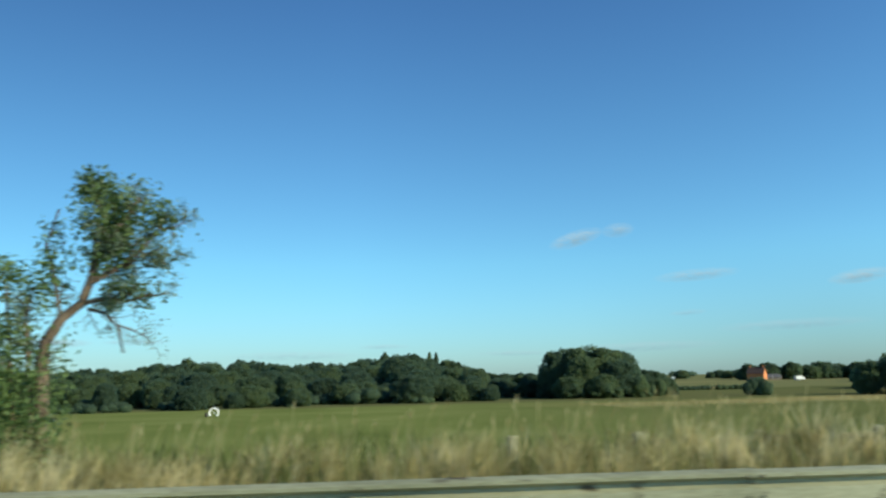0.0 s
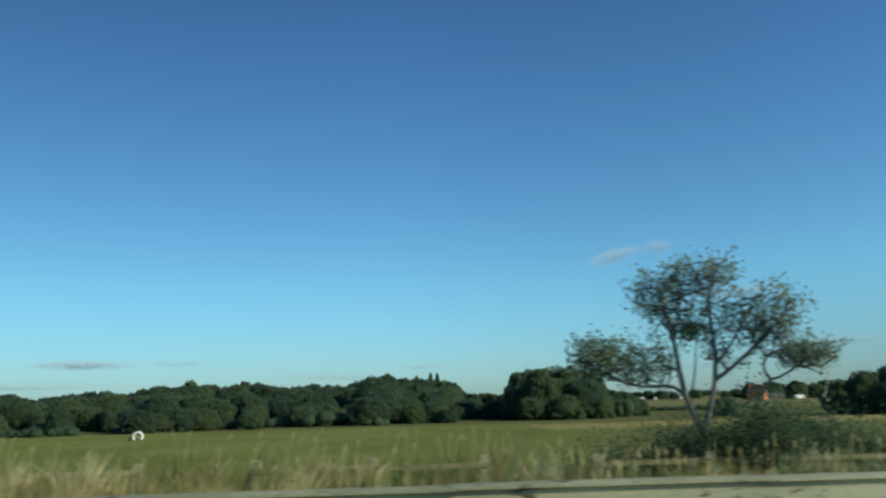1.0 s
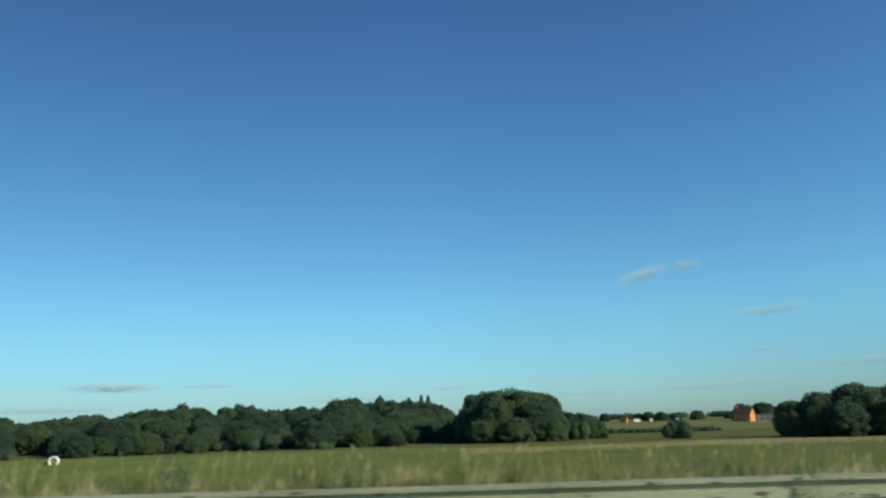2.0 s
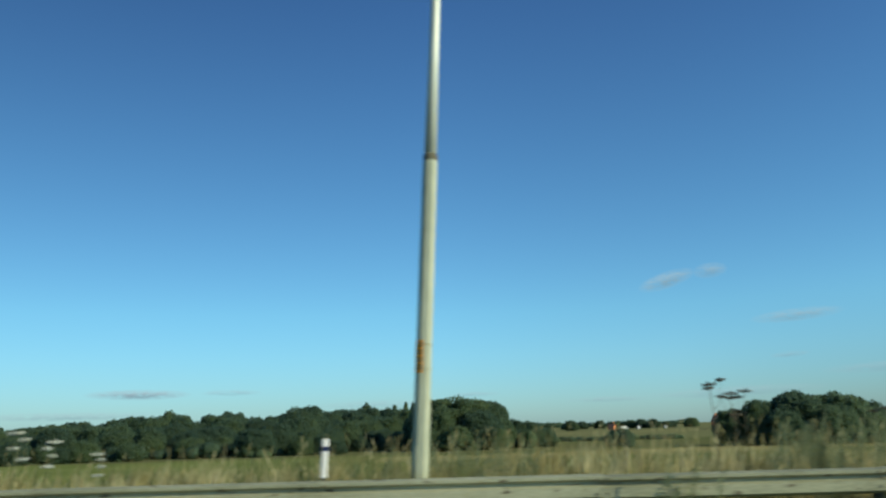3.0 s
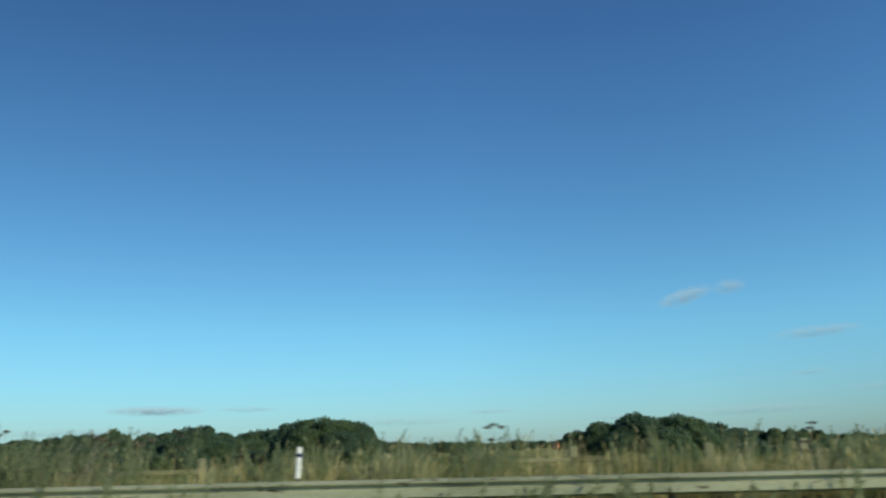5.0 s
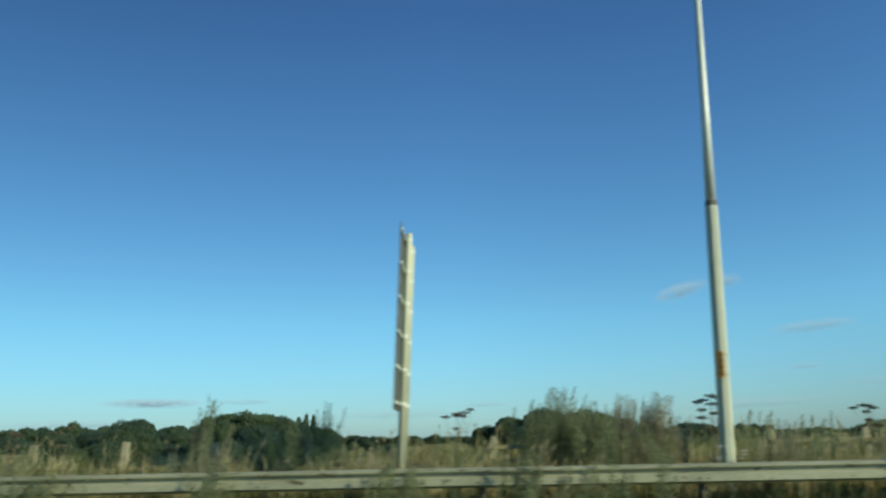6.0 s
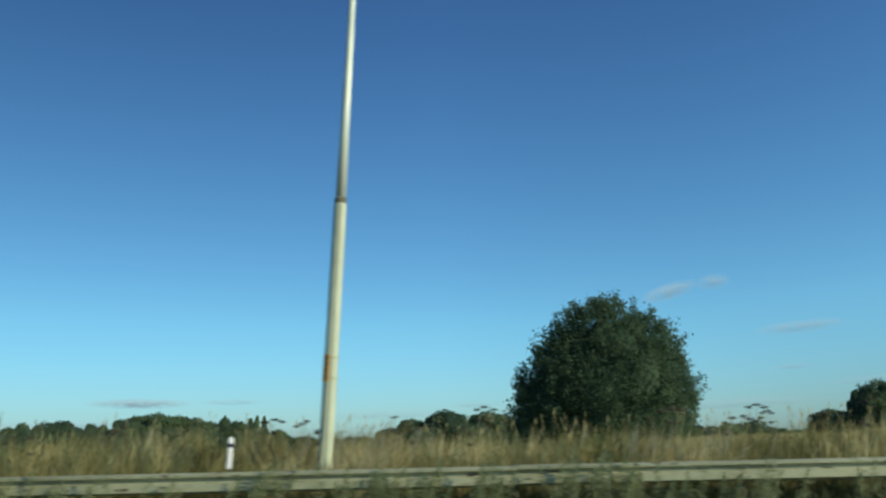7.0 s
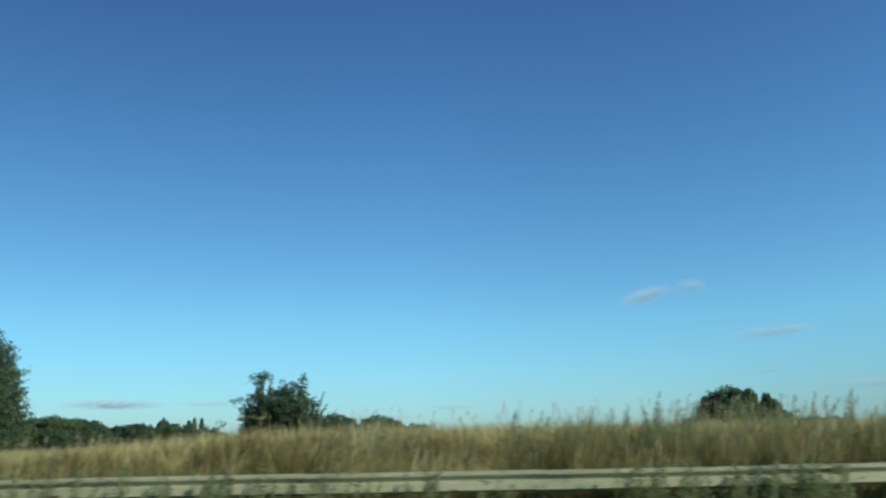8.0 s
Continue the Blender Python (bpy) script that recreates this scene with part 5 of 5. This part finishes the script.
def verge_grass():
    rng = np.random.default_rng(90)

    def scatter(n, y0, y1, power=1.0, x0=-20.0, x1=232.0):
        return rng.uniform(x0, x1, n), y0 + (y1 - y0) * rng.uniform(0, 1, n) ** power
    # tussocks of splayed blades, thick and thin in turn, in three tones
    def tussocks(name, label, mat, n, blades, tall, wide, y0, y1, seed, x0=-20.0, x1=232.0):
        g = np.random.default_rng(seed)
        cx, cy = g.uniform(x0, x1, n), y0 + (y1 - y0) * g.uniform(0, 1, n) ** 1.25
        swell = 0.5 + 0.5 * np.sin(cx * 1.15 + np.sin(cx * 0.43 + seed) * 3.0) * np.sin(cy * 1.7 + cx * 0.31 + seed)
        keep = g.uniform(0, 1, n) < (0.25 + 0.85 * swell) * np.where((cx > 25.0) & (cx < 37.0) & (tall > 1), 0.22, np.where((cx > 13.0) & (cx < 66.0) & (tall > 1), 0.60, 1.0))
        cx, cy, swell = cx[keep], cy[keep], swell[keep]
        big = g.uniform(0.55, 1.0, len(cx)) * (0.70 + 0.34 * swell)
        own = np.repeat(np.arange(len(cx)), blades)
        r, a = np.abs(g.normal(0, 0.09, len(own))), g.uniform(0, 6.283, len(own))
        x, y = cx[own] + r * np.cos(a), cy[own] + r * np.sin(a)
        h = grass_level(x) * tall * big[own] * g.uniform(0.55, 1.0, len(own))
        z = ground_z(x, y) - 0.02
        lean_x = np.cos(a) * r * 2.6 + g.normal(0.10, 0.13, len(own)) + g.normal(0.04, 0.12, len(cx))[own]
        lean_y = np.sin(a) * r * 2.0 + g.normal(0, 0.10, len(own))
        base = np.stack([x, y, z], axis=1)
        t = g.uniform(0, 6.283, len(own))
        side = np.stack([np.cos(t), np.sin(t) * 0.6, np.zeros(len(own))], axis=1) * (wide * g.uniform(0.6, 1.3, len(own)))[:, None]
        mid = base + np.stack([lean_x * h * 0.35, lean_y * h * 0.35, h * 0.58], axis=1)
        tip = base + np.stack([lean_x * h, lean_y * h, h * (1 - 0.25 * np.abs(lean_x))], axis=1)
        v = np.stack([base - side * 0.7, base + side * 0.7, mid + side, mid - side, tip], axis=1).reshape(-1, 3)
        i = np.arange(len(own))[:, None] * 5
        ob = part_mesh(name, raw_mesh(name, v, tris=i + np.array([[3, 2, 4]]), quads=i + np.array([[0, 1, 2, 3]])), mat, None)
        tagged(ob, label, "grass", kind="stuff")
    tussocks("dry_grass", "tall straw-coloured tussocks of dry grass behind the barrier", M_GRASS_STRAW, 5200, 38, 1.06, 0.008, 8.25, 12.6, 1)
    tussocks("bleached_grass", "pale bleached tussocks of plume grass on the verge", M_GRASS_PALE, 1500, 44, 1.14, 0.009, 8.4, 12.2, 2)
    tussocks("tawny_grass", "brownish green matted grass between the tussocks", M_GRASS_TAWNY, 3600, 40, 0.90, 0.009, 8.15, 13.2, 3)
    tussocks("rank_grass", "rank olive brown grass standing high on the verge", M_GRASS_TAWNY, 4200, 40, 1.10, 0.009, 8.3, 12.6, 4, 188.0, 228.0)
    tussocks("olive_grass", "rank olive grass beside the road near the round tree", M_GRASS_TAWNY, 1500, 40, 1.06, 0.009, 8.3, 12.0, 5, 158.0, 188.0)
    x, y = scatter(110000, 8.1, 16.0, 1.3)
    patch = np.sin(x * 0.9 + np.sin(y * 1.3) * 2) * np.sin(x * 0.37 + y * 0.8) + rng.normal(0, 0.4, len(x))
    thin = patch > np.where((x > 184) & (x < 193), 0.35, np.where((x > 100) & (x < 165), -0.4, 0.15))
    x, y = x[thin], y[thin]
    h = grass_level(x) * rng.uniform(0.35, 0.95, len(x))
    ob = part_mesh("green_grass", blade_mesh("green_grass", x, y, h, 0.009, 0.22, rng), M_GRASS_GREEN, None)
    tagged(ob, "green grass among the dry stalks of the verge", "grass", kind="stuff")
    # feathery seed heads on thin stalks
    x, y = scatter(5000, 8.3, 12.5, 1.3)
    h = grass_level(x) * rng.uniform(0.72, 1.05, len(x))
    z = ground_z(x, y)
    lean = rng.normal(0.08, 0.22, len(x))
    top = np.stack([x + lean * h, y + rng.normal(0, 0.08, len(x)), z + h], axis=1)
    root = np.stack([x, y, z], axis=1)
    w = np.array([0.003, 0, 0])
    stalk = np.stack([root - w, root + w, top + w, top - w], axis=1).reshape(-1, 3)
    hw, hh = rng.uniform(0.006, 0.014, len(x)), rng.uniform(0.07, 0.15, len(x))
    dx = np.stack([hw, np.zeros(len(x)), np.zeros(len(x))], axis=1)
    up = np.stack([lean * hh, np.zeros(len(x)), hh], axis=1)
    head = np.stack([top - up * 0.2, top + dx + up * 0.25, top + up, top - dx + up * 0.25], axis=1).reshape(-1, 3)
    v = np.concatenate([stalk, head])
    ob = part_mesh("grass_seed_heads", raw_mesh("grass_seed_heads", v, quads=np.arange(len(v)).reshape(-1, 4)), M_GRASS_STRAW, None)
    tagged(ob, "feathery seed heads above the dry verge grass", "grass", kind="stuff")
    # rank grass in front of the beam where the verge is left unmown
    x, y = scatter(9000, 6.95, 7.5, 1.0, 178.0, 226.0)
    h = rng.uniform(0.25, 0.56, len(x)) * (0.35 + 0.65 * smooth01(186, 194, x)) * (0.75 + 0.35 * np.sin(x * 2.1) * np.sin(x * 0.7 + 1))
    ob = part_mesh("roadside_grass", blade_mesh("roadside_grass", x, y, h, 0.010, 0.25, rng), M_GRASS_TAWNY, None)
    tagged(ob, "rank tawny grass in front of the crash barrier", "grass", kind="stuff")
    # short rough turf in front of and below the barrier
    x, y = scatter(60000, 6.75, 8.6, 0.7)
    h = rng.uniform(0.08, 0.34, len(x)) * (0.6 + 0.8 * smooth01(6.9, 8.4, y)) * (1 + 0.5 * smooth01(110, 150, x))
    ob = part_mesh("rough_turf", blade_mesh("rough_turf", x, y, h, 0.009, 0.3, rng), M_TURF, None)
    tagged(ob, "short rough turf at the foot of the barrier", "grass", kind="stuff")
    # the ripe straw that stands behind the verge on the level land
    x, y = scatter(80000, 11.9, 32.0, 1.7, 178.0, 216.0)
    h = rng.uniform(0.60, 0.80, len(x)) * smooth01(177, 184, x) * (1 + 0.55 * smooth01(191, 198, x))
    ob = part_mesh("standing_straw", blade_mesh("standing_straw", x, y, h, 0.012, 0.14, rng), M_STRAW_CROP, None)
    tagged(ob, "pale ripe straw standing in the field behind the verge", "crop", kind="stuff")
    # pale rough growth along the far edge of the meadow
    x = rng.uniform(60, 270, 26000)
    x = x[np.sin(x * 0.21) + np.sin(x * 0.083 + 2) + rng.normal(0, 0.5, len(x)) > -0.2]
    y = 186 + 0.10 * x + rng.normal(0, 11, len(x))
    h = rng.uniform(0.12, 0.32, len(x))
    ob = part_mesh("field_margin", blade_mesh("field_margin", x, y, h, 0.06, 0.35, rng), M_GRASS_STRAW, None)
    tagged(ob, "pale rough grass along the far edge of the meadow", "grass", kind="stuff")
    # coarse tussocks down the bank and over the meadow's near edge
    x, y = scatter(40000, 13.5, 60.0, 1.6)
    h = rng.uniform(0.25, 0.6, len(x))
    ob = part_mesh("bank_grass", blade_mesh("bank_grass", x, y, h, 0.03, 0.3, rng), M_GRASS_GREEN, None)
    tagged(ob, "rough grass on the bank below the road", "grass", kind="stuff")


verge_grass()


def weed(seed, leafy):
    """A clump of plume-like verge weeds one metre high."""
    root = thing("tall_weed", "tall dull green weed with narrow feathery spires", "weed", group="weeds along the verge")
    S = Limbs(seed)
    pts = []
    for i in range(12 if leafy else 7):
        foot = (S.rng.normal(0, 0.09), S.rng.normal(0, 0.09), 0)
        way = (S.rng.normal(0.08, 0.22), S.rng.normal(0, 0.12), 1.0)
        ln = S.rng.uniform(0.6, 0.95)
        tip = Vector(foot) + Vector(way).normalized() * ln
        S.limb([foot, (Vector(foot) + tip) / 2, tip + Vector((0.1 * ln, 0, 0))], 0.005, 0.0015, 4)
        pts.append(spire(S.rng, foot, way, ln, 360 if leafy else 220, 0.050 if leafy else 0.028))
    S.wood("stem_work", M_WEED, root)
    pts = np.concatenate(pts)
    pts = pts[pts[:, 2] > 0.03]
    v, q = leaf_quads(pts, S.rng.normal(size=pts.shape) + np.array([0, -0.3, 0]), 0.012, S.rng, 0.4)
    tagged(part_mesh("leaves", raw_mesh("leaves", v, quads=q), M_WEED, root), kind="stuff")
    return root


def hogweed(seed, flowering=False):
    """An umbel plant one metre high: ribbed stem, side branches and flat heads, gone to seed or in white flower."""
    if flowering:
        root = thing("umbel_plant", "green umbel plant with flat white flower heads", "weed", group="flowering umbel plants on the verge")
    else:
        root = thing("umbel_plant", "dead brown umbel plant with flat seed heads", "weed", group="umbel plants along the verge")
    S = Limbs(seed)
    heads = []
    S.limb([(0, 0, 0), (0.01, 0, 0.45), (0.03, 0.0, 0.96)], 0.0045, 0.0025, 6)
    heads.append((0.03, 0.0, 0.95, 0.080))
    for i in range(int(S.rng.integers(2, 5))):
        z0 = S.rng.uniform(0.45, 0.8)
        dx, dy = S.rng.uniform(-0.15, 0.15), S.rng.uniform(-0.10, 0.10)
        z1 = min(0.98, z0 + S.rng.uniform(0.16, 0.30))
        S.limb([(0.015, 0, z0), (dx * 0.6, dy * 0.6, z0 + 0.05), (dx, dy, z1)], 0.0025, 0.0015, 5)
        heads.append((dx, dy, z1, S.rng.uniform(0.045, 0.07)))
    S.wood("stem", M_WEED if flowering else M_UMBEL, root)
    for hx, hy, hz, r in heads:
        U = Limbs(int(hz * 1000))
        n = 12
        pts = []
        for i in range(n):
            a, rr = i * 2.4, r * math.sqrt((i + 0.5) / n)
            tip = (hx + rr * math.cos(a), hy + rr * math.sin(a), hz + 0.03 - rr * 0.25)
            U.limb([(hx, hy, hz), tip], 0.0018, 0.0012, 3)
            pts += [tip] * 5
        rng = np.random.default_rng(i)
        pts = np.array(pts) + rng.normal(0, 0.007, (len(pts), 3))
        v, q = leaf_quads(pts, rng.normal(size=pts.shape) + np.array([0, 0, 1.0]), 0.012, rng, 0.8)
        base = len(U.v)
        me = raw_mesh("umbel", np.concatenate([np.array(U.v), v]), quads=np.concatenate([np.array(U.q), q + base]))
        part_mesh("umbel", me, M_PETAL if flowering else M_UMBEL, root)
    return root


def put(kinds, x, y, height, rng, used, wide=1.0):
    ob = kinds[rng.randrange(len(kinds))]
    z = float(ground_z(x, y)) - 0.02
    s = height * wide
    m = Matrix.LocRotScale((x, y, z), Euler((0, 0, rng.uniform(-0.9, 0.9) + (math.pi if rng.random() < 0.5 else 0))), (s, s, height))
    if ob.name in used:
        return copy_thing(ob, m @ Matrix.Diagonal((*[1 / k for k in ob.scale], 1)))
    used.add(ob.name)
    ob.matrix_basis = m


def verge_weeds():
    rng = random.Random(17)
    used = set()
    weeds = [weed(101, True), weed(102, False), weed(103, True), weed(104, False)]
    umbels = [hogweed(111), hogweed(112), hogweed(113)]
    blooms = [hogweed(114, True), hogweed(115, True)]
    for i in range(50):      # before the bank rises: few and low
        put(weeds, rng.uniform(-18, 105), rng.uniform(8.7, 11.5), rng.uniform(0.7, 1.1), rng, used)
    for i in range(105):     # farther on: thick and tall
        x = rng.uniform(104, 232)
        low = 0.55 if 147 < x < 151 or 172 < x < 198 else 1.0
        put(weeds, x, rng.uniform(8.7, 11.8), rng.uniform(1.0, 1.4) * low, rng, used)
    for x0, n, h in ((116.0, 8, 1.6), (118.0, 6, 1.5), (151.9, 3, 1.7), (153.6, 3, 1.7), (159, 4, 1.5), (163, 4, 1.55), (166, 4, 1.6), (204, 4, 1.55), (209, 4, 1.55)):
        for i in range(n):   # thick stands of them
            put(weeds, x0 + rng.gauss(0, 0.4), rng.uniform(8.9, 10.4), h * rng.uniform(0.8, 1.1), rng, used, 0.8)
    for x0, h, n in ((81.3, 1.45, 1), (88.6, 1.30, 1), (91.2, 1.56, 3), (99.2, 1.4, 1), (103.5, 1.4, 1), (118.9, 1.45, 2), (119.7, 1.3, 1), (150.1, 1.6, 2), (154.3, 1.65, 3), (157.0, 1.55, 2), (178.6, 1.5, 1)):
        for i in range(n):
            put(umbels, x0 + rng.uniform(-0.22, 0.22), 9.6 + rng.uniform(-0.2, 0.2), h * rng.uniform(0.9, 1.0), rng, used, 0.9)
    for x, y, h in ((79.3, 11.2, 1.76), (79.6, 11.2, 1.60), (79.78, 11.3, 1.64), (93.4, 9.8, 1.50)):
        put(umbels, x, y, h, rng, used, 0.9)
    for x, y, h in ((70.05, 8.05, 1.42), (70.4, 8.1, 1.30), (71.0, 8.1, 1.14), (154.1, 8.6, 0.98), (154.5, 8.7, 0.9)):
        put(blooms, x, y, h, rng, used, 0.9)
    for i in range(26):
        x = rng.uniform(106, 230)
        put(umbels, x - 6 if 146 < x < 150.3 else x, rng.uniform(8.8, 11.0), rng.uniform(1.15, 1.5), rng, used, 0.8)
    for i in range(30):
        put(umbels, rng.uniform(160, 187), rng.uniform(9.0, 11.0), rng.uniform(1.1, 1.38), rng, used, 0.8)


verge_weeds()


def plume_mesh(name, places, count, size, rng):
    """Many feathery shoots in one mesh: places of (x, y, height, girth, lean)."""
    stems, faces, pts = [], [], []
    for x, y, h, girth, lean in places:
        z = float(ground_z(x, y)) - 0.02
        way = (lean, rng.normal(0, 0.08), 1.0)
        pts.append(spire(rng, (x, y, z), way, h, int(count * rng.uniform(0.7, 1.3)), girth))
        tip = Vector((x, y, z)) + Vector(way).normalized() * h + Vector((0.08 * h, 0, 0))
        v, q = tube_points([(x, y, z), (Vector((x, y, z)) + tip) / 2, tip], [0.006, 0.004, 0.0015], 3)
        base = len(stems)
        stems += [tuple(p) for p in v]
        faces += [tuple(k + base for k in f) for f in q]
    pts = np.concatenate(pts)
    v, q = leaf_quads(pts, rng.normal(size=pts.shape) + np.array([0, -0.3, 0]), size, rng, 0.38)
    return raw_mesh(name, np.concatenate([np.array(stems), v]), quads=np.concatenate([np.array(faces), q + len(stems)]))


def verge_plumes():
    rng = np.random.default_rng(140)
    def stand(name, label, mat, rows, count):
        places = []
        for x0, n, h, wide in rows:
            for i in range(int(n * 1.6) if wide < 0.2 else n):
                if wide < 0.2:   # a tight tuft of upright spires
                    places.append((x0 + rng.normal(0, wide), 9.8 + rng.normal(0, 0.12), h * rng.uniform(0.84, 1.14), rng.uniform(0.06, 0.12), rng.normal(0.02, 0.06)))
                else:
                    places.append((x0 + rng.normal(0, wide * 0.7), rng.uniform(8.9, 10.8), h * rng.uniform(0.66, 1.02), rng.uniform(0.05, 0.12), rng.normal(0.14, 0.15)))
        ob = part_mesh(name, plume_mesh(name, places, count, 0.0135, rng), mat, None)
        tagged(ob, label, "weeds", kind="stuff")
    stand("weed_plumes", "stands of feathery dull green mugwort behind the barrier", M_WEED,
          ((27.0, 20, 0.55, 0.9), (28.6, 26, 0.55, 0.8), (30.4, 44, 0.65, 0.7), (32.2, 40, 0.62, 0.9), (34, 24, 0.55, 1.0), (35.6, 14, 0.55, 0.8), (75, 14, 1.05, 1.4), (80.3, 50, 1.30, 0.9), (82.6, 50, 1.28, 1.0), (85.2, 56, 1.36, 0.6), (87, 30, 1.2, 0.7), (90.6, 34, 1.3, 0.8), (93.5, 24, 1.2, 1.0),
           (95.6, 24, 1.22, 0.5), (97.2, 34, 1.32, 0.6), (100, 24, 1.1, 0.9), (101.4, 6, 1.44, 0.04), (101.83, 4, 1.38, 0.04), (101.1, 2, 1.2, 0.03), (102.3, 3, 1.1, 0.05), (102.8, 20, 1.1, 0.8), (106, 30, 1.35, 1.2), (108.8, 40, 1.5, 0.9), (111, 56, 1.58, 0.7), (114, 50, 1.55, 1.0), (116.5, 56, 1.55, 0.9), (119, 44, 1.45, 1.3), (125, 30, 1.35, 1.6), (131, 30, 1.35, 1.8), (137, 22, 1.3, 1.4),
           (145.65, 9, 1.60, 0.05), (147.3, 7, 1.30, 0.08), (147.65, 8, 1.45, 0.08), (151.2, 12, 1.42, 0.14), (151.6, 16, 1.60, 0.12), (151.9, 14, 1.55, 0.12), (152.3, 12, 1.32, 0.14), (150.2, 20, 1.05, 0.6), (156, 30, 1.3, 1.0), (158.8, 30, 1.35, 1.0), (163.8, 24, 1.3, 0.8), (166.2, 26, 1.5, 0.9), (170, 20, 1.2, 1.2), (176, 20, 0.95, 1.6), (182, 16, 0.85, 1.6), (186.2, 12, 1.4, 0.25), (188.6, 40, 1.2, 0.8), (192.5, 16, 0.9, 1.2),
           (200, 34, 1.2, 1.2), (202.2, 44, 1.4, 0.8), (204.0, 60, 1.62, 0.8), (206, 46, 1.6, 1.0), (208.5, 44, 1.65, 1.6), (214, 40, 1.5, 2.0), (222, 34, 1.4, 2.4)), 440)
    stand("dry_plumes", "grey-brown feathery stands of withered weeds", M_WEED_DRY,
          ((84.6, 18, 1.3, 0.4), (98.0, 16, 1.4, 0.5), (107.4, 14, 1.3, 0.6), (112.4, 18, 1.5, 0.8), (118.2, 24, 1.45, 0.9), (145.9, 18, 1.3, 0.5), (148.4, 30, 0.95, 0.6), (151.6, 22, 1.10, 0.5), (152.78, 22, 1.50, 0.10), (153.1, 16, 1.38, 0.10), (153.35, 24, 1.50, 0.10), (153.65, 14, 1.22, 0.12), (153.2, 10, 1.0, 0.3), (155.6, 30, 1.15, 0.8), (159.6, 20, 1.4, 0.6), (161.7, 50, 1.66, 0.4), (165.4, 16, 1.45, 0.8), (173.5, 30, 1.25, 0.8), (178.5, 26, 1.2, 1.0), (199.4, 26, 1.2, 0.8), (205.0, 24, 1.5, 1.2)), 300)
    places = []
    for n, x0, x1 in ((8, -18, 60), (50, 60, 105), (170, 105, 140), (900, 140, 232)):
        k = 0
        while k < n:
            x = rng.uniform(x0, x1)
            for i in range(int(rng.integers(3, 9))):
                places.append((x + rng.normal(0, 0.16), rng.uniform(7.2, 7.72), rng.uniform(0.45, 1.0), rng.uniform(0.05, 0.11), rng.normal(0.06, 0.15)))
                k += 1
    ob = part_mesh("barrier_weeds", plume_mesh("barrier_weeds", places, 190, 0.020, rng), M_WEED, None)
    tagged(ob, "dark straggling weeds growing up in front of the barrier", "weeds", kind="stuff")


verge_plumes()
